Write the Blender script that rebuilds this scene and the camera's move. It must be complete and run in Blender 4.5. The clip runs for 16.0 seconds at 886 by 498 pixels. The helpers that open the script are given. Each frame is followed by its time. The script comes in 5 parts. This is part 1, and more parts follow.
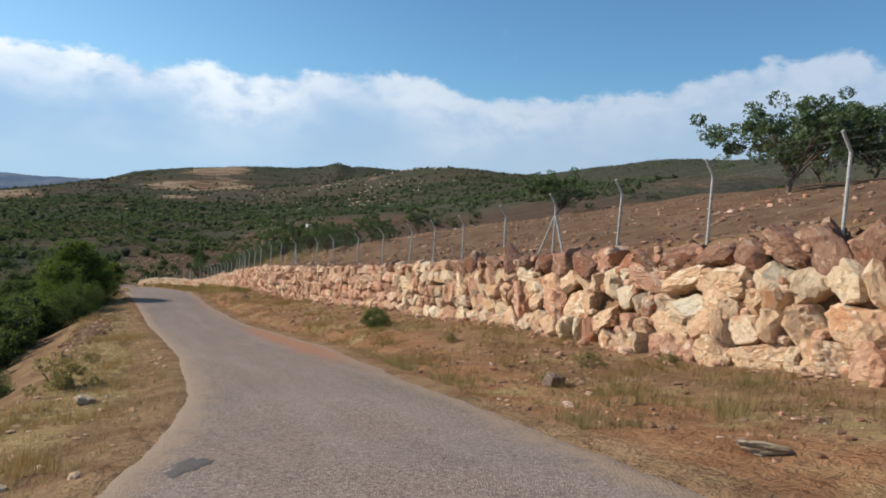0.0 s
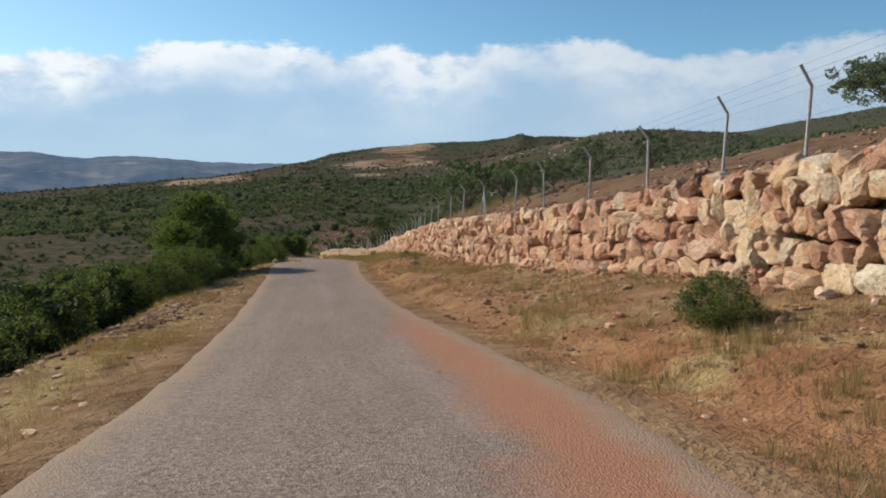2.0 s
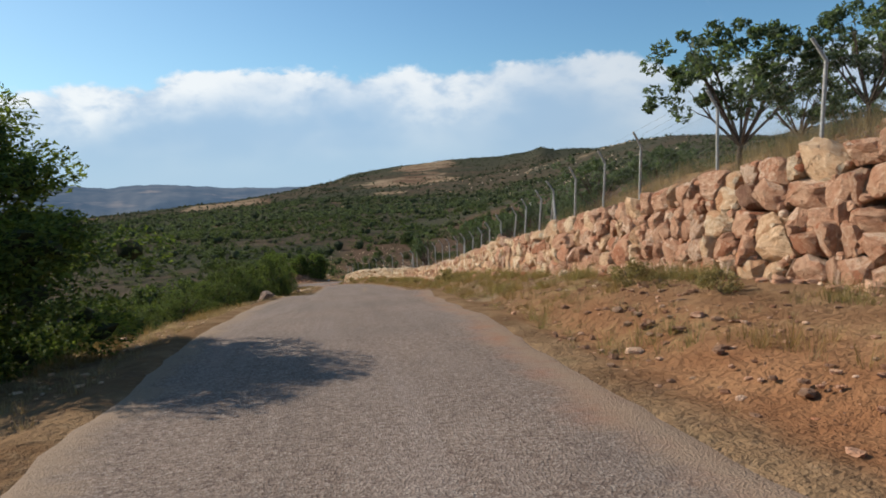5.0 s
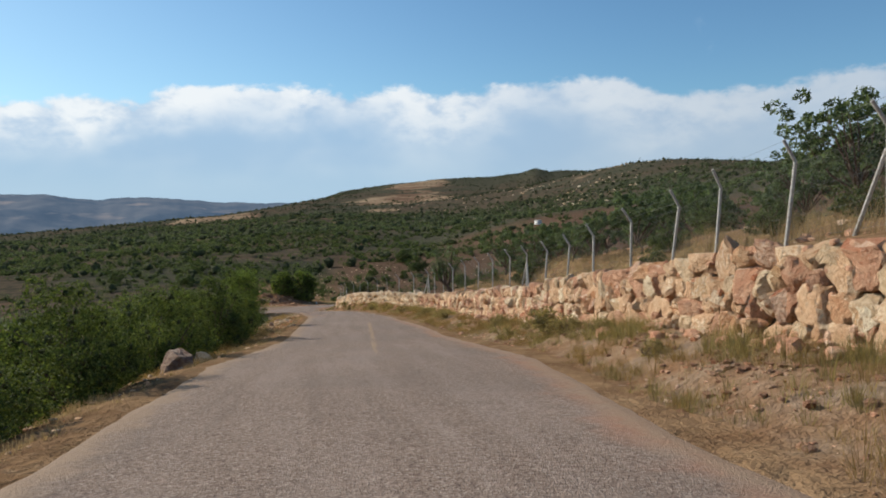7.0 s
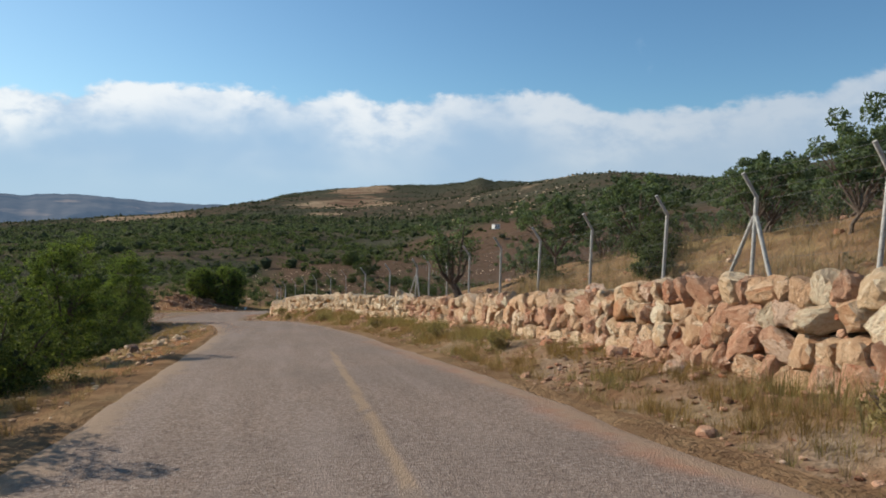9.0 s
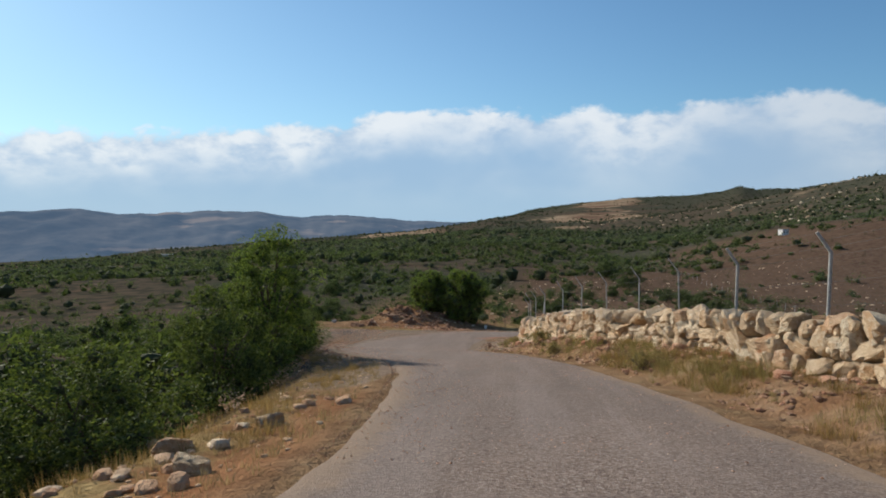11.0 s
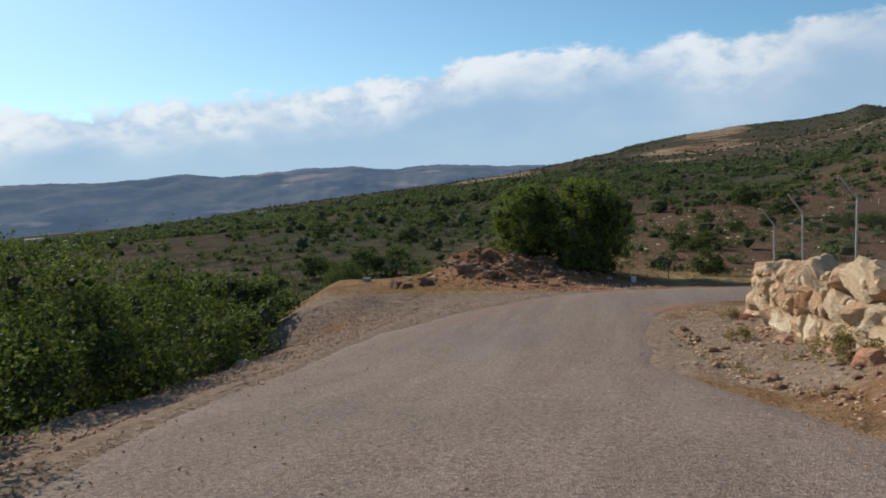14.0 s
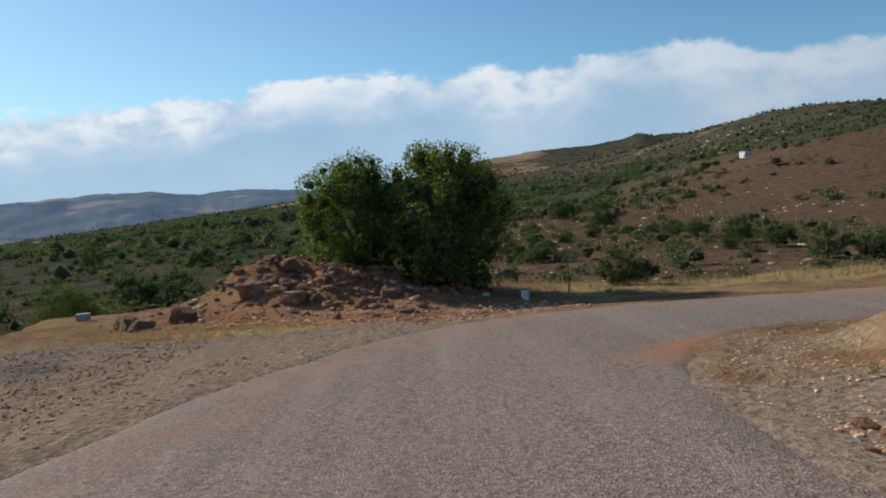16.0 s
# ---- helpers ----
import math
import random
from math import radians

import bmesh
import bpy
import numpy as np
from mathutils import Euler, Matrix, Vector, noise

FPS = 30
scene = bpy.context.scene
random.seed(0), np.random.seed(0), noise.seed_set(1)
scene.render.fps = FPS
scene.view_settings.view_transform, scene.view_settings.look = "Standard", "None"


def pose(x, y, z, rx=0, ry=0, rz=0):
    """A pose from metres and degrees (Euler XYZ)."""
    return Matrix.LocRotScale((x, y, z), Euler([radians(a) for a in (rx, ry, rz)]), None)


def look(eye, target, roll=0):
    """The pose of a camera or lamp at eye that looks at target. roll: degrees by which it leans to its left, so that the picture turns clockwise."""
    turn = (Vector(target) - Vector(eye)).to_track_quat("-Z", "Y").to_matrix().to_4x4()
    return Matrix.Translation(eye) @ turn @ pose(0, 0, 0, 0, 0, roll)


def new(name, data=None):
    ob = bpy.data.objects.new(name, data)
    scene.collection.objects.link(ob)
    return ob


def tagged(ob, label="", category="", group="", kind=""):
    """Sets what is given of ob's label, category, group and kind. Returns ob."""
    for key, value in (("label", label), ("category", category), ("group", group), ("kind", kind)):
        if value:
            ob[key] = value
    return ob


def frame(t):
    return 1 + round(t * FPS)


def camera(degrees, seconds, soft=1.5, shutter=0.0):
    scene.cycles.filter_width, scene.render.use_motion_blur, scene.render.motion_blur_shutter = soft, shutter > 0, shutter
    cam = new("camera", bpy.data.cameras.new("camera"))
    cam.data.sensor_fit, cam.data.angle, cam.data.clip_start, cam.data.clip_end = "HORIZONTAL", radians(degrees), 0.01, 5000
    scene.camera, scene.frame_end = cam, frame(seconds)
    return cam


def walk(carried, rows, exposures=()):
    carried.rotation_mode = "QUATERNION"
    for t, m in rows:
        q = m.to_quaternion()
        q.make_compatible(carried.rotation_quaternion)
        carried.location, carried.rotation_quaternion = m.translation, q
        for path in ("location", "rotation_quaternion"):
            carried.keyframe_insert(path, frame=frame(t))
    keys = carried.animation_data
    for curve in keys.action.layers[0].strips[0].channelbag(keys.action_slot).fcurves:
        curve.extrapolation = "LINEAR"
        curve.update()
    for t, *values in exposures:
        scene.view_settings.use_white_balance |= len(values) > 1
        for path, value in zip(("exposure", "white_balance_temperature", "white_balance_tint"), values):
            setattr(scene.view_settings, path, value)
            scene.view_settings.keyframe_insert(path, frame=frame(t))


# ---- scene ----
cam = camera(64.1, 16.0, soft=1.8)
PATH = [
    (0, (-4.34, 0.586, 2.269), (-3.502, 2.395, 2.11), 3.8),
    (0.5, (-2.579, 5.257, 1.373), (-1.912, 7.133, 1.191), 4.3),
    (1, (-1.275, 10.125, 0.404), (-0.705, 12.029, 0.184), 2.0),
    (1.5, (-0.423, 15.117, -0.481), (0.042, 17.047, -0.721), 0.6),
    (2, (0.0, 20.0, -1.3), (0.345, 21.953, -1.558), 0.6),
    (2.5, (0.147, 25.457, -2.202), (0.42, 27.426, -2.423), -1.5),
    (3, (0.059, 31.172, -3.073), (0.277, 33.15, -3.268), 2.5),
    (3.5, (-0.14, 36.791, -3.902), (0.026, 38.771, -4.128), 3.7),
    (4, (-0.29, 42.769, -4.679), (-0.102, 44.748, -4.897), 1.3),
    (6.5, (-0.45, 67.034, -6.886), (-0.118, 68.998, -7.063), -2.3),
    (7, (-0.531, 72.483, -7.624), (-0.216, 74.452, -7.776), -0.2),
    (7.5, (-0.4, 77.827, -8.393), (-0.026, 79.784, -8.563), 0.2),
    (8, (-0.269, 83.066, -9.078), (0.17, 85.01, -9.241), 0.0),
    (8.5, (-0.131, 88.683, -9.932), (0.324, 90.625, -10.084), 0.5),
    (9, (-0.077, 94.385, -10.9), (0.4, 96.323, -11.026), 1.7),
    (9.5, (0.0, 100.311, -11.736), (0.403, 102.266, -11.861), 1.5),
    (10, (-0.099, 106.515, -12.534), (0.049, 108.509, -12.581), 1.3),
    (12.5, (-0.975, 134.02, -16.258), (-1.311, 135.982, -16.456), -0.6),
    (13, (-1.813, 137.767, -16.718), (-2.188, 139.72, -16.932), -0.5),
    (13.5, (-2.632, 141.366, -17.219), (-3.098, 143.297, -17.451), -2.5),
    (14, (-3.385, 144.63, -17.777), (-3.856, 146.559, -18.013), -3.3),
    (14.5, (-4.05, 147.873, -18.303), (-4.484, 149.809, -18.553), -3.4),
    (15, (-4.714, 151.239, -18.835), (-4.956, 153.212, -19.055), -5.3),
    (15.5, (-5.197, 154.267, -19.412), (-5.292, 156.254, -19.619), -5.3),
    (16, (-5.347, 157.142, -19.896), (-5.296, 159.132, -20.095), -3.5),
]
walk(cam, [(t, look(e, g, r)) for t, e, g, r in PATH],
     [(0, 0.26, 6250, 10), (1, 0.25, 6350, 10), (2, 0.22, 6500, 10), (3, 0.2, 6500, 10), (7, 0.17, 6550, 10), (9.5, 0.17, 6550, 10), (10, 0.10, 6450, 10), (12.5, 0.05, 6350, 10), (16, 0.05, 6350, 10)])

# ---- world and sun ----
SUN_EL, SUN_AZ = 28.0, -52.0          # degrees; azimuth clockwise from +y
world = bpy.data.worlds.new("world")
scene.world = world
world.use_nodes = True


def nd(tree, kind, **sets):
    n = tree.nodes.new(kind)
    for k, v in sets.items():
        if k in n.inputs:
            n.inputs[k].default_value = v
    return n


def math_node(tree, op, a, b=None, c=None, clamp=False):
    n = tree.nodes.new("ShaderNodeMath")
    n.operation, n.use_clamp = op, clamp
    for i, v in enumerate((a, b, c)):
        if v is None:
            continue
        if isinstance(v, (int, float)):
            n.inputs[i].default_value = v
        else:
            tree.links.new(v, n.inputs[i])
    return n.outputs[0]


def map_range(tree, v, lo, hi, to0=0.0, to1=1.0, smooth=True):
    n = tree.nodes.new("ShaderNodeMapRange")
    n.interpolation_type = "SMOOTHSTEP" if smooth else "LINEAR"
    tree.links.new(v, n.inputs["Value"])
    for k, x in (("From Min", lo), ("From Max", hi), ("To Min", to0), ("To Max", to1)):
        if isinstance(x, (int, float)):
            n.inputs[k].default_value = x
        else:
            tree.links.new(x, n.inputs[k])
    return n.outputs["Result"]


def mix_col(tree, fac, a, b, mode="MIX"):
    n = tree.nodes.new("ShaderNodeMix")
    n.data_type, n.blend_type = "RGBA", mode
    for key, v in ((0, fac), (6, a), (7, b)):
        if isinstance(v, (int, float)):
            n.inputs[key].default_value = v
        elif isinstance(v, tuple):
            n.inputs[key].default_value = (*v, 1)
        else:
            tree.links.new(v, n.inputs[key])
    return n.outputs[2]


def noise_tex(tree, vec, scale, detail=4.0, rough=0.55, distort=0.0):
    n = nd(tree, "ShaderNodeTexNoise", Scale=scale, Detail=detail, Roughness=rough, Distortion=distort)
    tree.links.new(vec, n.inputs["Vector"])
    return n.outputs["Fac"]


def build_sky():
    t = world.node_tree
    t.nodes.clear()
    sky = t.nodes.new("ShaderNodeTexSky")
    sky.sky_type, sky.sun_disc = "NISHITA", False
    sky.sun_elevation, sky.sun_rotation = radians(SUN_EL), radians(SUN_AZ)
    sky.altitude, sky.air_density, sky.dust_density, sky.ozone_density = 600, 1.0, 0.6, 2.2
    way = t.nodes.new("ShaderNodeTexCoord").outputs["Generated"]
    sep = t.nodes.new("ShaderNodeSeparateXYZ")
    t.links.new(way, sep.inputs[0])
    az = math_node(t, "MULTIPLY", math_node(t, "ARCTAN2", sep.outputs[0], sep.outputs[1]), 57.2958)
    el = math_node(t, "MULTIPLY", math_node(t, "ARCSINE", sep.outputs[2]), 57.2958)
    # height of the cloud bank's top over the compass
    bank = t.nodes.new("ShaderNodeFloatCurve")
    t.links.new(math_node(t, "DIVIDE", math_node(t, "ADD", az, 60), 130), bank.inputs["Value"])
    curve = bank.mapping.curves[0]
    tops = ((-60, 4.5), (-41, 5.6), (-21, 6.8), (-4, 8.5), (8, 8.3), (18.5, 9.2), (28, 7.9), (36, 8.0), (48, 10.7), (70, 11.5))
    curve.points[0].location = (0, tops[0][1] / 12)
    curve.points[1].location = (1, tops[-1][1] / 12)
    for a, e in tops[1:-1]:
        curve.points.new((a + 60) / 130, e / 12)
    bank.mapping.update()
    stretch = t.nodes.new("ShaderNodeMapping")
    stretch.inputs["Scale"].default_value = (1, 1, 1.7)
    t.links.new(way, stretch.inputs["Vector"])
    puff = noise_tex(t, stretch.outputs[0], 12, 5, 0.5, 0.25)
    fine = noise_tex(t, stretch.outputs[0], 34, 5, 0.55, 0.2)
    big = noise_tex(t, stretch.outputs[0], 5.5, 3, 0.5)
    top = math_node(t, "ADD", math_node(t, "MULTIPLY", bank.outputs[0], 12),
                    math_node(t, "ADD", math_node(t, "MULTIPLY_ADD", puff, 4.6, -2.3), math_node(t, "MULTIPLY_ADD", fine, 2.2, -1.1)))
    depth = math_node(t, "SUBTRACT", top, el)
    edge = map_range(t, depth, -0.15, 0.85)
    body = map_range(t, math_node(t, "ADD", depth, math_node(t, "ADD", math_node(t, "MULTIPLY_ADD", puff, -6.0, 3.0), math_node(t, "MULTIPLY_ADD", big, -7.0, 3.5))), 1.0, 5.2, 1.0, 0.0)
    white = mix_col(t, map_range(t, math_node(t, "ADD", math_node(t, "MULTIPLY", fine, 0.45), math_node(t, "MULTIPLY", puff, 0.55)), 0.36, 0.60), (0.43, 0.55, 0.70), (0.80, 0.83, 0.85))
    grey = mix_col(t, map_range(t, big, 0.35, 0.7), (0.33, 0.48, 0.66), (0.46, 0.58, 0.71))
    cloud = mix_col(t, body, grey, white)
    low = map_range(t, el, -0.5, 3.5)
    cloud = mix_col(t, low, (0.37, 0.53, 0.69), cloud)
    cloud = mix_col(t, map_range(t, az, 0, 40, 0.0, 0.72), cloud, (0.35, 0.44, 0.55))
    scaled = mix_col(t, 1.0, sky.outputs[0], (SKY * 0.70, SKY * 1.04, SKY * 1.20), "MULTIPLY")
    wisp = math_node(t, "MULTIPLY", map_range(t, noise_tex(t, stretch.outputs[0], 7, 5, 0.6, 0.5), 0.66, 0.84), 0.18)
    scaled = mix_col(t, wisp, scaled, (0.75, 0.83, 0.92))
    veil = map_range(t, az, -65, 30, 0.42, 0.04)
    scaled = mix_col(t, math_node(t, "MULTIPLY", veil, map_range(t, el, 4, 28, 1.0, 0.35)), scaled, (0.62, 0.80, 0.89))
    seen = mix_col(t, math_node(t, "MULTIPLY", edge, 0.92), scaled, cloud)
    bg = nd(t, "ShaderNodeBackground", Strength=1.0)
    t.links.new(seen, bg.inputs["Color"])
    out = t.nodes.new("ShaderNodeOutputWorld")
    t.links.new(bg.outputs[0], out.inputs["Surface"])


SKY = 0.086
build_sky()
sun_data = bpy.data.lights.new("sun", "SUN")
sun_data.energy, sun_data.angle, sun_data.color = 5.0, radians(0.53), (1.0, 0.905, 0.775)
sun = new("sun", sun_data)
sun_way = Vector((math.sin(radians(SUN_AZ)) * math.cos(radians(SUN_EL)), math.cos(radians(SUN_AZ)) * math.cos(radians(SUN_EL)), math.sin(radians(SUN_EL))))
sun.matrix_world = look(sun_way * 60 + Vector((-5, 80, 0)), (-5, 80, 0))


# ---- materials ----
def material(name, rough=0.85, spec=0.3):
    m = bpy.data.materials.new(name)
    m.use_nodes = True
    t = m.node_tree
    b = t.nodes["Principled BSDF"]
    b.inputs["Roughness"].default_value = rough
    b.inputs["Specular IOR Level"].default_value = spec
    return m, t, b


def position(t):
    return t.nodes.new("ShaderNodeNewGeometry").outputs["Position"]


def bump(t, b, height, strength=0.5, distance=0.05):
    n = nd(t, "ShaderNodeBump", Strength=strength, Distance=distance)
    t.links.new(height, n.inputs["Height"])
    t.links.new(n.outputs[0], b.inputs["Normal"])


def attribute(t, name):
    n = t.nodes.new("ShaderNodeAttribute")
    n.attribute_name = name
    return n.outputs["Fac"]


def mat_ground():
    m, t, b = material("soil_and_dry_grass", 1.0, 0.0)
    p = position(t)
    big, mid, fine = noise_tex(t, p, 0.11, 4), noise_tex(t, p, 0.8, 5, 0.6), noise_tex(t, p, 7, 5, 0.65)
    pebble = nd(t, "ShaderNodeTexVoronoi", Scale=15)
    t.links.new(p, pebble.inputs["Vector"])
    soil = mix_col(t, map_range(t, mid, 0.3, 0.7), (0.168, 0.100, 0.055), (0.292, 0.190, 0.107))
    soil = mix_col(t, math_node(t, "MULTIPLY", map_range(t, fine, 0.52, 0.75), 0.5), soil, (0.40, 0.29, 0.18))
    patch = noise_tex(t, p, 2.1, 6, 0.7)
    soil = mix_col(t, map_range(t, patch, 0.50, 0.66, 0.0, 0.35), soil, (0.150, 0.096, 0.064))
    soil = mix_col(t, map_range(t, noise_tex(t, p, 0.55, 5, 0.65), 0.54, 0.68, 0.0, 0.3), soil, (0.205, 0.165, 0.090))
    red = mix_col(t, map_range(t, mid, 0.3, 0.7), (0.255, 0.116, 0.056), (0.350, 0.178, 0.088))
    soil = mix_col(t, math_node(t, "MULTIPLY", attribute(t, "red"), map_range(t, big, 0.25, 0.65, 0.30, 0.9)), soil, red)
    straw = mix_col(t, map_range(t, fine, 0.25, 0.75), (0.215, 0.150, 0.066), (0.385, 0.282, 0.138))
    soil = mix_col(t, map_range(t, math_node(t, "ADD", attribute(t, "straw"), math_node(t, "MULTIPLY_ADD", mid, 1.5, -0.75)), 0.35, 0.75), soil, straw)
    scrub_spot = noise_tex(t, p, 0.05, 6, 0.62)
    scrub = mix_col(t, map_range(t, noise_tex(t, p, 0.22, 4, 0.6), 0.35, 0.65), (0.052, 0.050, 0.035), (0.108, 0.082, 0.059))
    bare = mix_col(t, map_range(t, big, 0.35, 0.65), (0.115, 0.066, 0.045), (0.21, 0.140, 0.092))
    wild = mix_col(t, map_range(t, scrub_spot, 0.55, 0.70), scrub, bare)
    woods = math_node(t, "MAXIMUM", map_range(t, noise_tex(t, p, 0.0065, 5, 0.62), 0.44, 0.58, 0.0, 0.75), math_node(t, "MULTIPLY", attribute(t, "wood"), 0.85))
    wild = mix_col(t, woods, wild, mix_col(t, map_range(t, noise_tex(t, p, 0.12, 4, 0.65), 0.35, 0.65), (0.042, 0.050, 0.034), (0.080, 0.080, 0.056)))
    wild = mix_col(t, map_range(t, noise_tex(t, p, 0.16, 6, 0.72), 0.63, 0.72, 0.0, 0.55), wild, (0.27, 0.205, 0.145))
    soil = mix_col(t, attribute(t, "wild"), soil, wild)
    soil = mix_col(t, attribute(t, "plough"), soil, mix_col(t, map_range(t, mid, 0.3, 0.7), (0.092, 0.057, 0.040), (0.150, 0.098, 0.067)))
    soil = mix_col(t, map_range(t, math_node(t, "ADD", attribute(t, "field"), math_node(t, "MULTIPLY_ADD", noise_tex(t, p, 0.012, 5, 0.6), 1.4, -0.7)), 0.40, 0.62), soil, mix_col(t, map_range(t, noise_tex(t, p, 0.009, 5, 0.7), 0.38, 0.62), (0.155, 0.098, 0.066), (0.33, 0.245, 0.16)))
    grit = mix_col(t, map_range(t, fine, 0.3, 0.7), (0.165, 0.118, 0.085), (0.292, 0.224, 0.166))
    soil = mix_col(t, map_range(t, math_node(t, "ADD", attribute(t, "gravel"), math_node(t, "MULTIPLY_ADD", mid, 0.8, -0.4)), 0.3, 0.7), soil, grit)
    cinder = mix_col(t, map_range(t, fine, 0.3, 0.7), (0.080, 0.070, 0.062), (0.165, 0.142, 0.124))
    soil = mix_col(t, map_range(t, math_node(t, "ADD", attribute(t, "cinder"), math_node(t, "MULTIPLY_ADD", mid, 0.9, -0.45)), 0.35, 0.75, 0.0, 0.85), soil, cinder)
    t.links.new(soil, b.inputs["Base Color"])
    rough = noise_tex(t, p, 2.4, 6, 0.7)
    bump(t, b, math_node(t, "ADD", math_node(t, "ADD", fine, math_node(t, "MULTIPLY", rough, math_node(t, "MULTIPLY_ADD", attribute(t, "gravel"), -2.6, 3.6))), math_node(t, "MULTIPLY", pebble.outputs["Distance"], -0.08)), 0.85, 0.075)
    return m


def mat_road():
    m, t, b = material("worn_chip_seal_asphalt", 0.95, 0.08)
    p = position(t)
    chip = nd(t, "ShaderNodeTexVoronoi", Scale=48)
    t.links.new(p, chip.inputs["Vector"])
    mid, fine, big = noise_tex(t, p, 1.3, 5, 0.6), noise_tex(t, p, 17, 6, 0.8), noise_tex(t, p, 0.25, 3)
    tar = mix_col(t, map_range(t, fine, 0.34, 0.68), (0.104, 0.071, 0.056), (0.305, 0.232, 0.184))
    tar = mix_col(t, math_node(t, "MULTIPLY", map_range(t, chip.outputs["Color"], 0.55, 0.95), 0.60), tar, (0.46, 0.395, 0.33))
    tar = mix_col(t, math_node(t, "MULTIPLY", map_range(t, mid, 0.45, 0.75), 0.35), tar, (0.26, 0.20, 0.16))
    tar = mix_col(t, map_range(t, big, 0.4, 0.65, 0.0, 0.25), tar, (0.15, 0.125, 0.11))
    pull = t.nodes.new("ShaderNodeMapping")
    pull.inputs["Scale"].default_value = (1.6, 0.05, 1)
    t.links.new(p, pull.inputs["Vector"])
    streak = noise_tex(t, pull.outputs[0], 1.0, 4, 0.6)
    tar = mix_col(t, map_range(t, streak, 0.45, 0.70, 0.0, 0.24), tar, (0.33, 0.27, 0.235))
    tar = mix_col(t, map_range(t, streak, 0.46, 0.28, 0.0, 0.22), tar, (0.12, 0.095, 0.08))
    lane = math_node(t, "ADD", attribute(t, "tan"), math_node(t, "MULTIPLY_ADD", mid, 0.5, -0.3))
    tar = mix_col(t, map_range(t, lane, 0.40, 0.95, 0.0, 0.55), tar, (0.36, 0.255, 0.155))
    redm = math_node(t, "ADD", attribute(t, "red"), math_node(t, "MULTIPLY_ADD", noise_tex(t, p, 0.9, 6, 0.65), 1.1, -0.55))
    tar = mix_col(t, map_range(t, redm, 0.26, 0.85, 0.0, 0.86), tar, mix_col(t, fine, (0.28, 0.122, 0.070), (0.39, 0.195, 0.115)))
    edge = math_node(t, "ADD", attribute(t, "edge"), math_node(t, "MULTIPLY_ADD", noise_tex(t, p, 1.7, 6, 0.65), 1.2, -0.6))
    tar = mix_col(t, map_range(t, edge, 0.35, 0.85, 0.0, 0.85), tar, mix_col(t, fine, (0.23, 0.16, 0.11), (0.36, 0.27, 0.19)))
    t.links.new(tar, b.inputs["Base Color"])
    bump(t, b, math_node(t, "ADD", fine, chip.outputs["Distance"]), 0.55, 0.02)
    return m


def mat_stone(name, a, c, rust, pale):
    m, t, b = material(name, 0.95, 0.08)
    co = t.nodes.new("ShaderNodeTexCoord").outputs["Object"]
    info = t.nodes.new("ShaderNodeObjectInfo")
    rnd = math_node(t, "FRACT", math_node(t, "ADD", info.outputs["Random"], t.nodes.new("ShaderNodeNewGeometry").outputs["Random Per Island"]))
    off = t.nodes.new("ShaderNodeVectorMath")
    off.operation = "MULTIPLY_ADD"
    t.links.new(co, off.inputs[0])
    off.inputs[1].default_value = (1, 1, 1)
    sc = t.nodes.new("ShaderNodeCombineXYZ")
    for i, k in enumerate((37.0, 53.0, 71.0)):
        t.links.new(math_node(t, "MULTIPLY", rnd, k), sc.inputs[i])
    t.links.new(sc.outputs[0], off.inputs[2])
    v = off.outputs[0]
    mid, fine, grain = noise_tex(t, v, 1.5, 5, 0.6), noise_tex(t, v, 5.5, 6, 0.65, 0.1), noise_tex(t, v, 24, 4, 0.7)
    col = mix_col(t, map_range(t, mid, 0.36, 0.64), a, c)
    tone = math_node(t, "FRACT", math_node(t, "MULTIPLY", rnd, 7.31))
    col = mix_col(t, map_range(t, math_node(t, "ADD", tone, math_node(t, "MULTIPLY_ADD", mid, 0.9, -0.45)), 0.68, 1.08), col, rust)
    col = mix_col(t, map_range(t, math_node(t, "ADD", rnd, math_node(t, "MULTIPLY_ADD", fine, 0.9, -0.45)), 0.68, 1.05), col, pale)
    col = mix_col(t, math_node(t, "MULTIPLY", map_range(t, fine, 0.54, 0.72), 0.65), col, pale)
    col = mix_col(t, math_node(t, "MULTIPLY", map_range(t, fine, 0.46, 0.30), 0.5), col, rust)
    stain = noise_tex(t, v, 2.7, 6, 0.72, 0.4)
    col = mix_col(t, map_range(t, stain, 0.56, 0.68, 0.0, 0.32), col, tuple(k * 0.85 for k in rust))
    pits = map_range(t, noise_tex(t, v, 9.0, 5, 0.7), 0.40, 0.56)
    t.links.new(col, b.inputs["Base Color"])
    split = nd(t, "ShaderNodeTexVoronoi", Scale=2.6)
    split.distance = "MANHATTAN"
    t.links.new(v, split.inputs["Vector"])
    bump(t, b, math_node(t, "ADD", math_node(t, "ADD", math_node(t, "MULTIPLY", fine, 1.3), math_node(t, "MULTIPLY", split.outputs["Distance"], -0.45)), math_node(t, "ADD", math_node(t, "MULTIPLY", grain, 0.4), math_node(t, "MULTIPLY", pits, 0.15))), 0.9, 0.095)
    return m


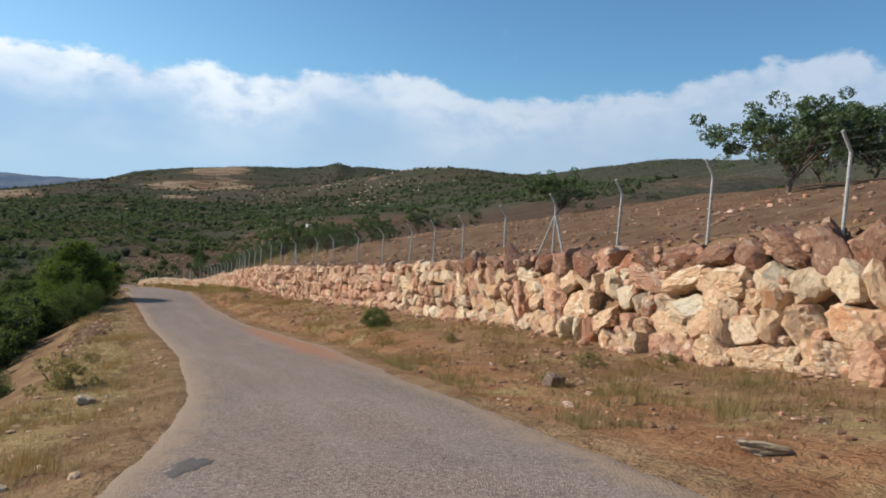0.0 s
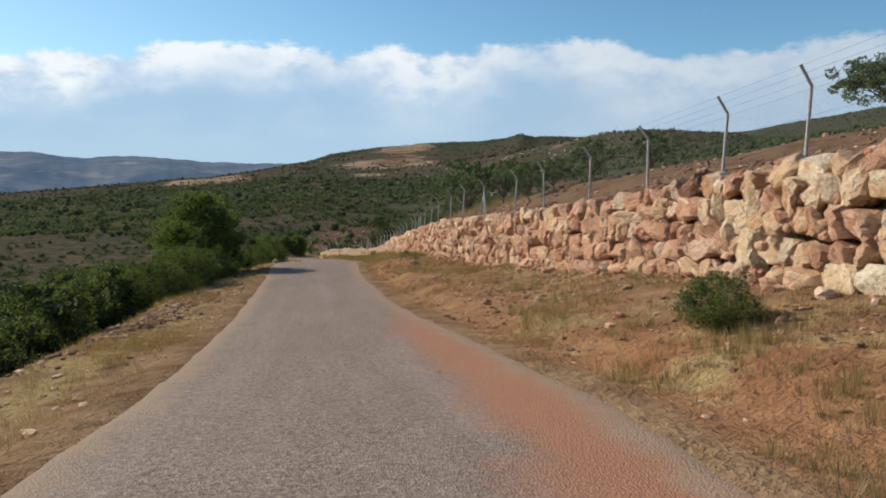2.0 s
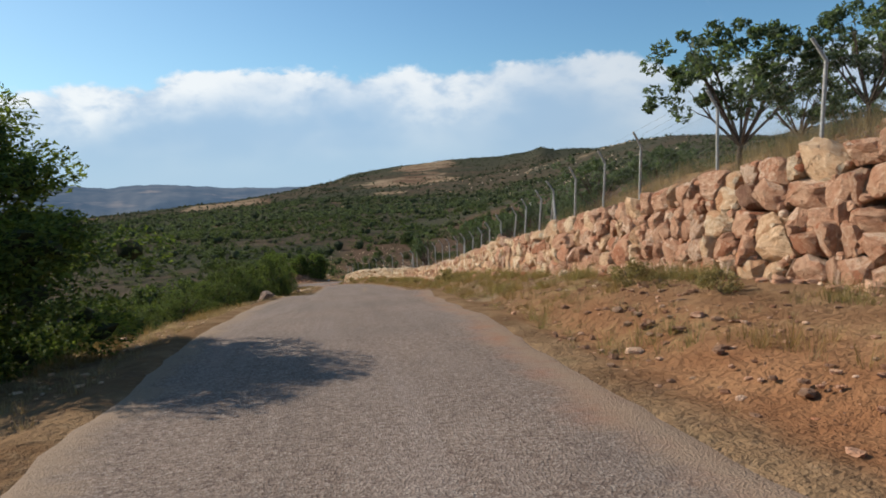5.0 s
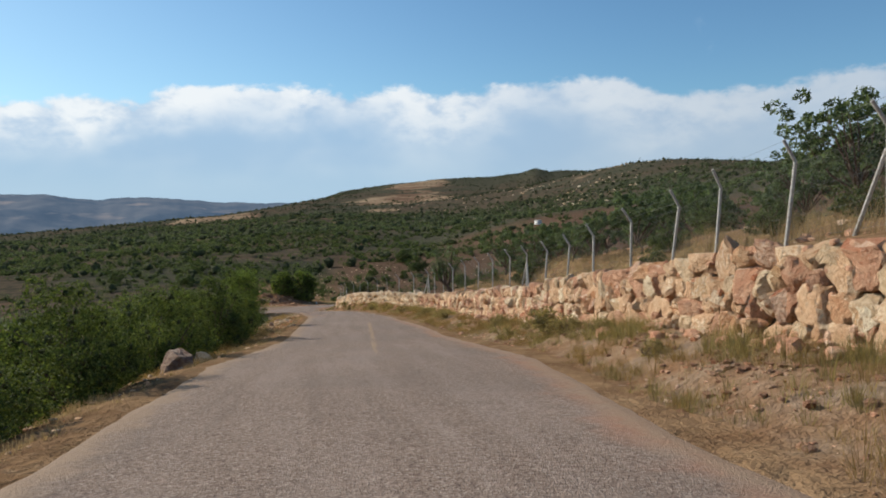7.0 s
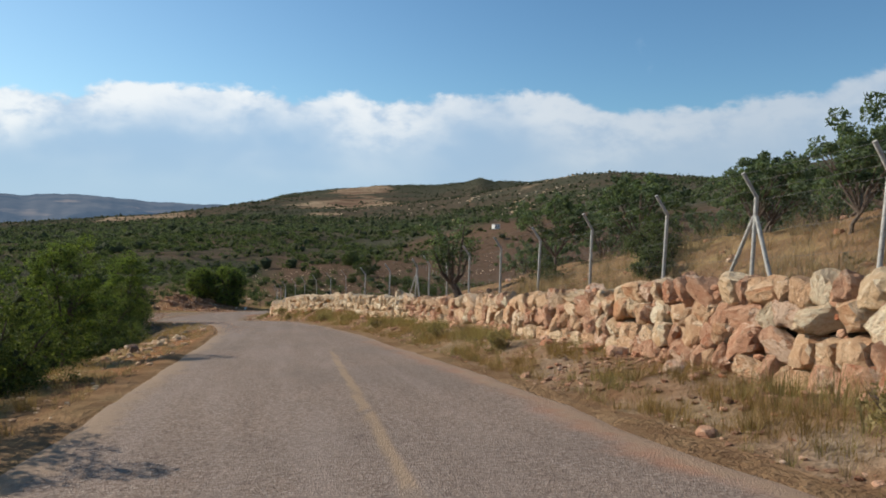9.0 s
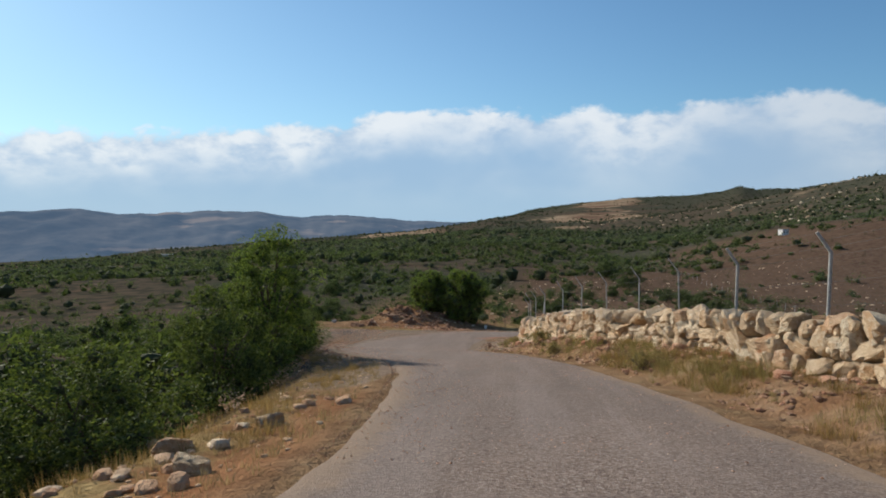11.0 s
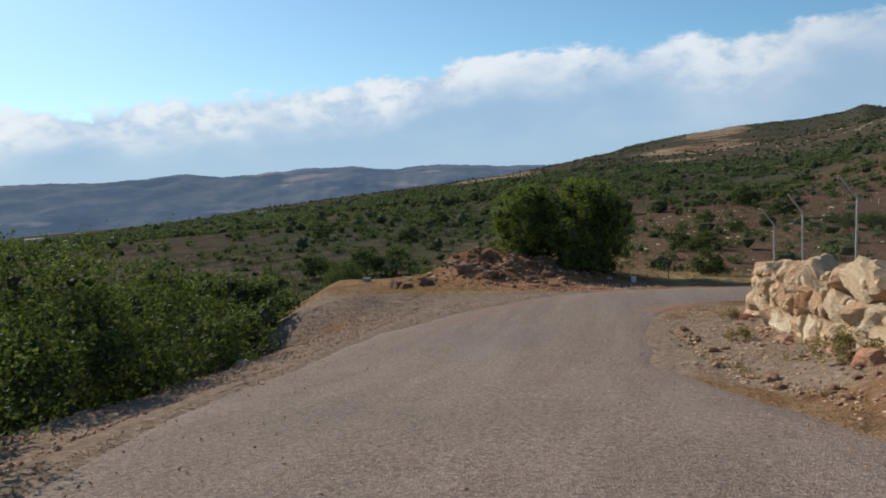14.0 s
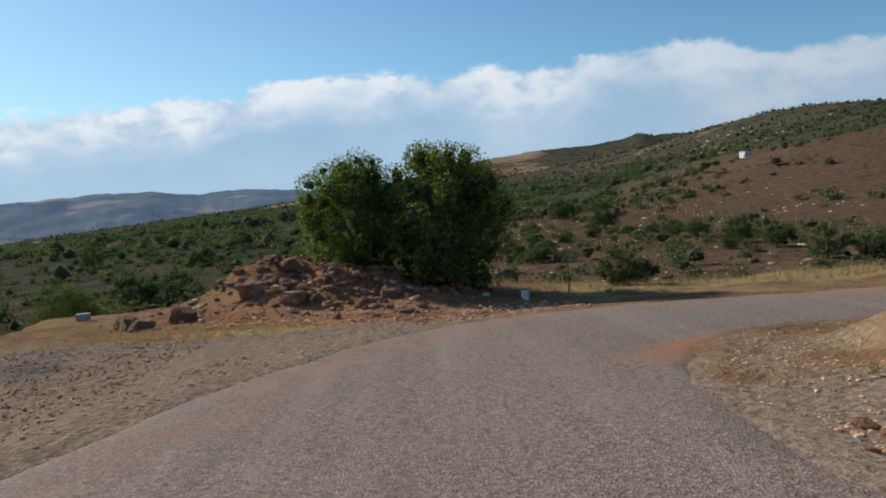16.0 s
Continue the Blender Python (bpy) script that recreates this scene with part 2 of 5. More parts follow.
def mat_leaf(name, dark, light, gloss=0.72, glow=(1.25, 1.35, 0.6), thin=0.42):
    m, t, b = material(name, gloss, 0.10)
    g = t.nodes.new("ShaderNodeNewGeometry")
    big = noise_tex(t, g.outputs["Position"], 0.9, 3)
    f = math_node(t, "ADD", math_node(t, "MULTIPLY", g.outputs["Random Per Island"], 0.75), math_node(t, "MULTIPLY_ADD", big, 0.9, -0.32))
    col = mix_col(t, map_range(t, f, 0.1, 0.95), dark, light)
    t.links.new(col, b.inputs["Base Color"])
    tr = t.nodes.new("ShaderNodeBsdfTranslucent")
    t.links.new(mix_col(t, 1.0, col, glow, "MULTIPLY"), tr.inputs["Color"])
    mix = t.nodes.new("ShaderNodeMixShader")
    mix.inputs[0].default_value = thin
    t.links.new(b.outputs[0], mix.inputs[1])
    t.links.new(tr.outputs[0], mix.inputs[2])
    t.links.new(mix.outputs[0], t.nodes["Material Output"].inputs["Surface"])
    return m


def mat_plain(name, a, c, scale, rough=0.8, spec=0.3, relief=0.3, dist=0.01, metal=0.0):
    m, t, b = material(name, rough, spec)
    p = t.nodes.new("ShaderNodeTexCoord").outputs["Object"]
    n = noise_tex(t, p, scale, 5, 0.65)
    t.links.new(mix_col(t, map_range(t, n, 0.3, 0.7), a, c), b.inputs["Base Color"])
    b.inputs["Metallic"].default_value = metal
    bump(t, b, n, relief, dist)
    return m


M_GROUND = mat_ground()
M_ROAD = mat_road()
M_TAR = mat_plain("tar_mend", (0.068, 0.058, 0.051), (0.125, 0.106, 0.092), 30, 0.9, 0.2, 0.6, 0.012)
M_STONE_A = mat_stone("tan_limestone", (0.60, 0.372, 0.220), (0.72, 0.505, 0.320), (0.52, 0.258, 0.132), (0.80, 0.640, 0.450))
M_STONE_B = mat_stone("reddish_limestone", (0.50, 0.262, 0.160), (0.61, 0.375, 0.245), (0.42, 0.170, 0.092), (0.71, 0.525, 0.385))
M_STONE_C = mat_stone("pale_limestone", (0.63, 0.448, 0.278), (0.73, 0.568, 0.380), (0.54, 0.320, 0.165), (0.79, 0.68, 0.50))
M_STONE_D = mat_stone("dark_red_stone", (0.24, 0.125, 0.085), (0.36, 0.21, 0.14), (0.22, 0.085, 0.05), (0.46, 0.33, 0.23))
M_CLOD = mat_stone("earth_clods", (0.235, 0.128, 0.080), (0.32, 0.192, 0.124), (0.24, 0.110, 0.062), (0.38, 0.262, 0.175))
M_OAK = mat_leaf("evergreen_leaves", (0.048, 0.070, 0.021), (0.182, 0.228, 0.064))
M_BUSH = mat_leaf("scrub_leaves", (0.040, 0.057, 0.020), (0.150, 0.178, 0.060), thin=0.31)
M_FIG = mat_leaf("orchard_leaves", (0.052, 0.073, 0.046), (0.160, 0.202, 0.124), 0.55)
M_DRY = mat_leaf("dry_grass_blades", (0.225, 0.172, 0.092), (0.41, 0.325, 0.185), 0.85, (1.05, 0.95, 0.75))
M_HERB = mat_leaf("olive_herb_leaves", (0.185, 0.155, 0.072), (0.36, 0.290, 0.140), 0.8, (1.1, 1.1, 0.7))
M_WISP = mat_leaf("yellowing_weed_stems", (0.20, 0.140, 0.060), (0.37, 0.262, 0.120), 0.85, (1.05, 0.98, 0.7))
M_ROCK = mat_stone("grey_red_rock", (0.24, 0.165, 0.125), (0.36, 0.27, 0.21), (0.26, 0.14, 0.09), (0.46, 0.37, 0.29))
M_BARK = mat_plain("grey_brown_bark", (0.07, 0.05, 0.038), (0.17, 0.13, 0.10), 9, 0.95, 0.15, 0.8, 0.03)
M_POST = mat_plain("weathered_pale_post", (0.29, 0.275, 0.25), (0.48, 0.465, 0.43), 14, 0.7, 0.3, 0.25, 0.004)
M_WIRE = mat_plain("dull_galvanised_wire", (0.10, 0.10, 0.10), (0.17, 0.165, 0.16), 20, 0.85, 0.1, 0.0, 0.001)
M_WHITE = mat_plain("white_plaster", (0.66, 0.64, 0.60), (0.80, 0.79, 0.76), 2, 0.8, 0.3)
M_CONC = mat_plain("grey_concrete", (0.30, 0.28, 0.26), (0.46, 0.44, 0.41), 6, 0.9, 0.2, 0.4)
# air haze painted on: bluish base colour and a faint blue glow
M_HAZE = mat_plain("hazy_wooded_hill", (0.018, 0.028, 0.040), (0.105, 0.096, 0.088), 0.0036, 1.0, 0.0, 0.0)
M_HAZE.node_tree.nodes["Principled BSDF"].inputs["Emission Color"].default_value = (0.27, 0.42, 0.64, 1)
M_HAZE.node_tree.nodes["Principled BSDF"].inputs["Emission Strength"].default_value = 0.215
# pale fields lying as thin strips among the far woods
_t = M_HAZE.node_tree
_b = _t.nodes["Principled BSDF"]
_woods = _b.inputs["Base Color"].links[0].from_socket
_pull = _t.nodes.new("ShaderNodeMapping")
_pull.inputs["Scale"].default_value = (0.0022, 0.0022, 0.020)
_t.links.new(position(_t), _pull.inputs["Vector"])
_strip = noise_tex(_t, _pull.outputs[0], 1.0, 4, 0.55)
_t.links.new(mix_col(_t, map_range(_t, _strip, 0.60, 0.68, 0.0, 0.8), _woods, (0.22, 0.165, 0.125)), _b.inputs["Base Color"])
# valley leaves lightened and greyed: distance haze put into the leaf colour
M_FARLEAF = mat_leaf("hazed_scrub_leaves", (0.062, 0.080, 0.046), (0.145, 0.170, 0.094), 0.9, thin=0.30)
# inner shade of the crowns, put into the colour of their filler lumps
M_CORE_SHADE = mat_plain("shaded_crown_core", (0.036, 0.044, 0.020), (0.070, 0.074, 0.036), 5, 0.95, 0.1)
# the hills' leaves greyer still, with more haze in their colour
M_HILLLEAF = mat_leaf("hazed_hill_woods", (0.060, 0.070, 0.052), (0.104, 0.115, 0.082), 0.95, thin=0.25)
M_NEARSCRUB = mat_leaf("slope_scrub_leaves", (0.040, 0.056, 0.024), (0.132, 0.160, 0.066), thin=0.30)
M_DULL = mat_leaf("dry_scrub_stalks", (0.070, 0.058, 0.038), (0.150, 0.118, 0.074), 0.95, thin=0.2)


# ---- the lie of the land ----
def interp(pairs):
    xs, ys = np.array(pairs, float).T
    return lambda v: np.interp(v, xs, ys)


def smooth(a, b, v):
    k = np.clip((v - a) / (b - a), 0, 1)
    return k * k * (3 - 2 * k)


def wave(x, y, scale, seed=0.0):
    """Cheap smooth relief, about -1 to 1."""
    x, y = x / scale + seed * 1.7, y / scale - seed
    return (np.sin(x * 1.9 + 1.3 * np.sin(y * 1.1 + seed)) * np.cos(y * 2.1 + 1.1 * np.sin(x * 0.9)) +
            0.5 * np.sin(x * 4.3 + y * 1.7 + 2 * np.sin(y * 1.3)) * np.cos(y * 3.7 - x * 1.1) +
            0.25 * np.sin(x * 8.9 - y * 6.1 + 1.5 * np.sin(x * 2.3)) * np.cos(y * 9.3 + x * 2.7)) / 1.5


def rounded(pairs, reach):
    """A line through a few places with its corners rounded off."""
    grid = np.arange(-60, 220.01, 0.5)
    flat = np.pad(interp(pairs)(grid), int(reach * 2), mode="edge")
    k = np.hanning(int(reach * 4) + 3)[1:-1]
    soft_line = np.convolve(flat, k / k.sum(), "valid")
    return lambda v: np.interp(v, grid, soft_line)


# height of the road along its way, its middle line, and the foot and height of the boulder wall
road_z = interp([(-60, 9), (-20, 3.8), (0.6, 0.69), (10, -1.18), (20, -2.88), (31, -4.65), (43, -6.27), (55, -7.45), (67, -8.52), (78, -9.97),
                 (89, -11.5), (100, -13.25), (106.5, -14.1), (120, -16.0), (134, -17.85), (141, -18.8), (148, -19.9), (157, -21.5),
                 (165, -22.35), (172, -22.95), (200, -25.6)])
left_x = rounded([(-40, -22), (-10, -10.4), (0, -6.9), (7, -4.9), (14, -3.45), (19, -3.0), (26, -2.7), (32, -2.65), (40, -2.8), (48, -2.95), (60, -3.2), (76, -3.7), (90, -3.6), (102, -2.7), (128, -2.6),
                 (136, -3.4), (141, -4.6), (146, -7.2), (151, -8.8), (157, -9.7), (163, -9.6)], 2)
right_x = rounded([(-40, -17), (-10, -5.6), (0, -0.8), (5, 0.7), (10, 1.5), (17, 2.3), (28, 3.6), (45, 2.9), (60, 2.6), (79, 3.4), (88, 4.4), (108, 4.5), (124, 4.2),
                  (134, 3.2), (143, 1.7), (152, -0.6), (157, -2.3), (164, -2.5)], 2)
wall_x = interp([(-40, 3), (-15, 8.6), (0, 9.9), (14, 9.4), (26, 9.1), (40, 8.9), (52, 8.2), (70, 7.0), (84, 6.5), (97, 7.0), (109, 7.4), (122, 6.9), (132, 5.8), (140, 4.2), (149, 1.9), (155, 0.75), (161, 0.2), (165.5, 0.15), (200, 0.15)])
wall_h = interp([(-40, 3.2), (10, 3.15), (15, 3.1), (20, 2.85), (26, 2.65), (38, 2.45), (50, 2.45), (62, 2.4), (72, 2.0), (80, 1.6), (86, 1.5), (97, 1.55), (104, 1.6), (112, 1.35), (124, 1.2), (134, 1.1), (142, 1.05), (152, 1.2), (160, 1.45), (166, 1.55)])
terrace = interp([(-40, 3.6), (10, 3.55), (30, 3.4), (42, 3.5), (50, 3.35), (61, 3.1), (67.5, 3.05), (74, 2.75), (80, 2.5), (92, 2.05), (104, 1.65), (120, 1.75), (134, 1.3), (145, 1.1), (150, 1.1), (154, 1.3), (157, 1.5), (164, 1.45)])
fence_x = interp([(-10, 11.2), (10, 10.6), (20, 10.8), (50, 10.8), (61, 9.7), (70, 9.4), (80, 9.0), (88, 9.35), (97, 9.2), (104, 9.1), (118, 8.9), (127, 8.3), (136, 6.8), (145, 4.0), (149, 2.6), (155, 1.35), (161, 0.8), (166, 0.65)])
BEND = [(-6.1, 157.0, 3.7), (-6.0, 161.5, 3.6), (-5.4, 165.5, 3.3), (-3.8, 169.0, 3.1), (-1.0, 170.9, 2.8), (3.0, 171.4, 2.6), (8.0, 171.0, 2.5), (16, 169.6, 2.5), (30, 166, 2.6), (60, 156, 2.6)]
verge_up = interp([(-20, 0.0), (14, 0.0), (20, 0.45), (26, 0.8), (38, 1.0), (46, 0.85), (53, 0.75), (70, 0.55), (79, 0.62), (85, 0.68), (92, 0.55), (97, 0.5), (103, 0.25), (109, 0.4), (124, 0.35), (138, 0.6), (149, 0.75), (155, 0.5), (161, 0.05)])


def tilt(x, y):
    """The upper stretch leans across its way, rising towards the hill."""
    mid = np.interp(y, (0, 5, 10, 20), (-4.3, -2.6, -1.3, 0))
    return np.interp(y, (-60, 38, 64), (0.018, 0.018, 0)) * np.clip(x - mid, -25, 50)


def bend_gap(x, y):
    """How far outside the bend's asphalt a place lies (negative: on it)."""
    best = np.full(np.shape(x), 1e9)
    for (ax, ay, aw), (bx, by, bw) in zip(BEND[:-1], BEND[1:]):
        dx, dy = bx - ax, by - ay
        k = np.clip(((x - ax) * dx + (y - ay) * dy) / (dx * dx + dy * dy), 0, 1)
        best = np.minimum(best, np.hypot(x - ax - k * dx, y - ay - k * dy) - (aw + k * (bw - aw)))
    return best


def far_land(x, y):
    """The valley and the hills beyond the end of the road."""
    r, b = np.hypot(x, y - 80), np.degrees(np.arctan2(x, y - 80))
    floor = -27.2 - 0.024 * np.clip(y - 330, 0, 300) + 0.03 * np.clip(y - 1080, 0, 700)
    floor = floor - 0.075 * np.clip(-x - 40, 0, 700) + 1.6 * wave(x, y, 60, 2.0) + 3.0 * wave(x, y, 190, 5.0)
    floor = floor - 0.040 * np.clip(r - 1150, 0, None) * smooth(2, 9, -b)
    crest = np.interp(b, (-180, -60, -12, -3, 1, 5, 8, 13, 15.4, 16.6, 17.6, 19, 24, 34, 42, 60, 180),
                      (-190, -190, -150, -50, 0, 24, 36, 48, 60, 76, 62, 64, 56, 80, 140, 180, 120))
    z = floor + (crest + 5 * wave(x, y, 160, 1.0) - floor) * smooth(1350, 2200, r)
    # the shoulder with the brown field
    z = z + 8.6 * smooth(36, 100, x - 0.1 * (y - 345)) * smooth(215, 320, y) * (1 - smooth(420, 700, y))
    # a scrubby hill before the far ridge, and the brown slope nearer by
    z = z + 54 * np.exp(-((x - 500) / 260) ** 2 - ((y - 1160) / 330) ** 2)
    z = z + smooth(25, 420, x - 0.12 * (y - 200)) * 46 * smooth(60, 260, y) * (1 - smooth(700, 1500, y))
    return np.where(r > 2250, z - (r - 2250) * 0.05, z)


def land(x, y):
    """Height of the ground at a place."""
    x, y = np.asarray(x, float), np.asarray(y, float)
    zr, xl, xr, wx = road_z(y), left_x(y), right_x(y), wall_x(y)
    fine = 0.05 * wave(x, y, 1.3) + 0.09 * wave(x, y, 4.0, 3.0)
    # left of the road: verge, bank, then down to the valley
    d = np.clip(xl - x, 0, None)
    brink = np.interp(y, (-20, 10, 50, 62, 75, 98, 104, 118, 130, 141, 147, 160, 180), (2.6, 3.0, 3.2, 2.2, 1.0, 0.9, 2.2, 2.6, 2.0, 1.8, 2.0, 1.6, 3.0))
    over = np.clip(d - brink, 0, None)
    zl = zr - 0.07 * d - np.where(over < 9, 0.42 * over, 3.78 + 0.16 * (over - 9)) - 0.10 * smooth(0, 0.8, d)
    zl = np.maximum(zl, -78 + 2 * wave(x, y, 90)) + fine * smooth(0, 1.5, d)
    # right: verge up to the wall's foot, the terrace behind it, the hillside
    e = np.clip((x - xr) / np.clip(wx - xr, 1, None), 0, 1)
    zv = zr - 0.06 * smooth(0, 0.1, e) + verge_up(y) * smooth(0.05, 1.0, e) + fine * smooth(0, 0.25, e)
    lip = x - xr - 0.95 - 0.35 * wave(x * 0.2, y, 2.6, 5.0)
    zv = zv + np.interp(y, (8, 20, 30, 62, 72, 150, 158), (0, 0.06, 0.20, 0.20, 0.10, 0.10, 0)) * (smooth(-0.1, 0.35, lip) - smooth(0.6, 3.0, lip) * 0.7) * (x < wx)
    h, k = wall_h(y), np.interp(y, (0, 40, 60, 95, 125, 160), (0.185, 0.195, 0.175, 0.13, 0.09, 0.03))
    back = x - wx
    vu = verge_up(y)
    zt = zr + vu + (np.minimum(terrace(y), vu + h) - vu) * smooth(0.30, 0.45 + 0.24 * h, back) + np.clip(terrace(y) - vu - h, 0, None) * smooth(0.7, 2.3, back) + k * np.clip(back - 2, 0, 30) + 0.05 * np.clip(back - 32, 0, 600)
    zt = zt + 0.9 * np.exp(-((y - 83) / 6.0) ** 2) * smooth(3, 7, back) * (1 - smooth(14, 24, back))
    zt = zt + np.interp(y, (38, 52, 66, 76, 84, 92, 98, 103, 125, 134, 141), (0, 0.7, 0.9, 0.6, 0.25, 0.6, 1.15, 1.4, 1.25, 0.6, 0)) * smooth(2.0, 8.0, back)
    zt = zt + (0.25 * wave(x, y, 6, 2.0) + fine) * smooth(1.5, 5, back)
    z = np.where(x < xl, zl, np.where(x <= xr, zr, np.where(x < wx, zv, zt)))
    # past the wall's end: the bend, the spoil heap beside it, the field below
    g = bend_gap(x, y)
    zb = road_z(y) - 0.05 * smooth(0, 0.6, g)
    zb = zb + 1.6 * np.exp(-((x + 8.6 + 0.4 * (y - 178)) / 3.2) ** 2 - ((y - 179.5) / 2.6) ** 2) * (1 + 0.35 * wave(x, y, 1.6))
    zb = zb + 0.5 * np.exp(-((x + 4.5) / 2.0) ** 2 - ((y - 181.5) / 2.0) ** 2)
    zb = zb + fine * smooth(0, 1.5, g) + 0.6 * smooth(0.5, 6, g) * smooth(0, 6, x + 1) * (1 - smooth(166, 170, y))
    drop = np.clip(y - 183 + 2.5 * smooth(0, 3, x) - 0.15 * np.clip(x, 0, 40), 0, None) + np.clip(-x - 11.4 - 0.30 * np.clip(y - 158, 0, 40), 0, None) * 1.7
    zb = zb - np.where(drop < 8, 0.30 * drop, 2.4 + 0.02 * (drop - 8)) * (drop > 0)
    m = smooth(164.2, 168.0, y)
    z = z * (1 - m) + zb * m
    z = z + tilt(x, y)
    far = far_land(x, y)
    w = np.maximum(smooth(205, 330, y), smooth(60, 320, -x) * smooth(-200, 200, y))
    w = np.maximum(w, smooth(120, 420, x))
    return z * (1 - w) + far * w


def mesh_np(name, verts, faces, mats, smooth_shade=False, attrs=None):
    """A mesh from numpy arrays; faces all triangles or all quads."""
    me = bpy.data.meshes.new(name)
    verts, faces = np.asarray(verts, np.float32), np.asarray(faces, np.int32)
    n, k = faces.shape
    me.vertices.add(len(verts))
    me.vertices.foreach_set("co", verts.ravel())
    me.loops.add(n * k)
    me.loops.foreach_set("vertex_index", faces.ravel())
    me.polygons.add(n)
    me.polygons.foreach_set("loop_start", np.arange(0, n * k, k, dtype=np.int32))
    me.polygons.foreach_set("use_smooth", np.full(n, smooth_shade))
    me.update(calc_edges=True)
    for key, val in (attrs or {}).items():
        at = me.attributes.new(key, "FLOAT", "POINT")
        at.data.foreach_set("value", np.asarray(val, np.float32))
    for m in (mats if isinstance(mats, (list, tuple)) else [mats]):
        me.materials.append(m)
    return me


def part(name, me, parent, label=""):
    """A mesh object under a thing or a part."""
    ob = new(name, me)
    ob.parent = parent
    if label:
        ob["label"] = label
    return ob


def thing(name, label, category, m=None, group="", kind=""):
    ob = new(name)
    ob.empty_display_size = 0.2
    if m is not None:
        ob.matrix_world = m
    return tagged(ob, label, category, group, kind)


def grow(start, step, factor, end):
    out, v = [], start
    while v < end:
        step *= factor
        v += step
        out.append(v)
    return out


def grid_faces(nr, nc):
    i = np.arange(nr - 1)[:, None] * nc + np.arange(nc - 1)[None, :]
    return np.stack([i, i + 1, i + nc + 1, i + nc], -1).reshape(-1, 4)


def build_ground():
    xs = list(np.arange(-16, 18.01, 0.4))
    xs = [-v for v in grow(16, 0.5, 1.07, 2600)][::-1] + xs + grow(18, 0.5, 1.07, 2600)
    ys = [-v for v in grow(20, 0.8, 1.12, 500)][::-1] + list(np.arange(-20, 190.01, 0.5)) + grow(190, 0.55, 1.035, 4300)
    ys, s = np.array(ys), np.array(xs)
    widen = 1 + np.clip(ys - 190, 0, None) / 70
    Y = np.repeat(ys[:, None], len(s), 1)
    X = s[None, :] * widen[:, None]
    X = np.clip(X, -4600, 4600) + np.where(np.abs(X) > 4600, s[None, :] * 0.02, 0)
    Z = land(X, Y)
    xl, xr, wx = left_x(Y), right_x(Y), wall_x(Y)
    on = np.where(Y < 157, np.minimum(X - xl, xr - X), -bend_gap(X, Y))
    Z = Z - 0.13 * smooth(0.15, 0.9, on)
    Y2, X2 = Y, X
    near = (1 - smooth(200, 300, Y)) * (1 - smooth(60, 140, np.abs(X)))
    verge = smooth(0.0, 0.4, X - xr) * (1 - smooth(-0.5, 1.0, X - wx)) * (Y < 165)
    outside = np.where(Y < 157, xl - X, bend_gap(X, Y))
    red = np.clip(0.95 * verge * (np.exp(-((X - xr - 1.2) / 1.6) ** 2) * np.interp(Y, (2, 22, 45, 62, 72), (0.9, 1.0, 0.9, 0.7, 0.25)) + np.interp(Y, (60, 76), (0.35, 0.12)))
                  + 0.75 * smooth(0, 2, X - wx) * np.interp(Y, (0, 30, 60, 90), (0.6, 0.6, 0.4, 0.1))
                  + 0.75 * np.exp(-((X + 8) / 5) ** 2 - ((Y - 178) / 4.5) ** 2) + 0.95 * smooth(0, 0.3, xl - X) * (1 - smooth(1.6, 2.6, xl - X)) * smooth(103, 112, Y) * (1 - smooth(131, 135, Y))
                  + 0.5 * np.exp(-((X + 12.4) / 1.6) ** 2 - ((Y - 165) / 6) ** 2) + 0.8 * np.exp(-((X + 9.5) / 3.5) ** 2 - ((Y - 174) / 1.6) ** 2) + 0.2 * np.exp(-((X + 1.5) / 2.5) ** 2 - ((Y - 164) / 5) ** 2), 0, 1)
    straw = np.clip(0.55 * verge * (0.6 + 0.5 * wave(X, Y, 3.5, 4.0)) + 0.62 * smooth(0.5, 1.3, xl - X) * (1 - smooth(2.5, 5, xl - X)) * (1 - smooth(130, 135, Y))
                    + (0.42 + 0.4 * wave(X, Y, 5.0, 6.0) - 0.25 * smooth(4, 9, X - fence_x(Y))) * smooth(0.5, 3, X - fence_x(Y)) * np.interp(Y, (62, 78, 110, 125), (0, 1.0, 1.0, 0.6)) * (Y < 166)
                    + 0.85 * np.exp(-((Y - 179.5) / 4.5) ** 2) * smooth(-2.5, -0.5, X) * (1 - smooth(14, 26, X))
                    + 0.9 * np.exp(-((X + 9.3) / 2.3) ** 2 - ((Y - 172.7) / 1.0) ** 2) + 0.55 * np.exp(-((X - 0.2) / 2.6) ** 2 - ((Y - 163.5) / 4.5) ** 2), 0, 1) * near
    wild = np.clip(np.maximum(1 - near, smooth(5, 11, xl - X) * (Y < 150)) + smooth(9, 20, -X - 8) * (Y >= 150) + smooth(25, 60, X - wx), 0, 1)
    plough = smooth(186, 194, Y) * (1 - smooth(300, 360, Y)) * smooth(-6, 6, X) * (1 - smooth(200, 300, X)) * 0.9
    plough = np.maximum(plough, 0.65 * smooth(0.8, 3, X - wx) * (1 - smooth(55, 75, Y)) * (1 - smooth(38, 52, X)))
    plough = np.maximum(plough, 0.9 * smooth(34, 60, X - 0.1 * (Y - 345)) * smooth(255, 290, Y) * (1 - smooth(370, 410, Y)) * (1 - smooth(118, 165, X)))
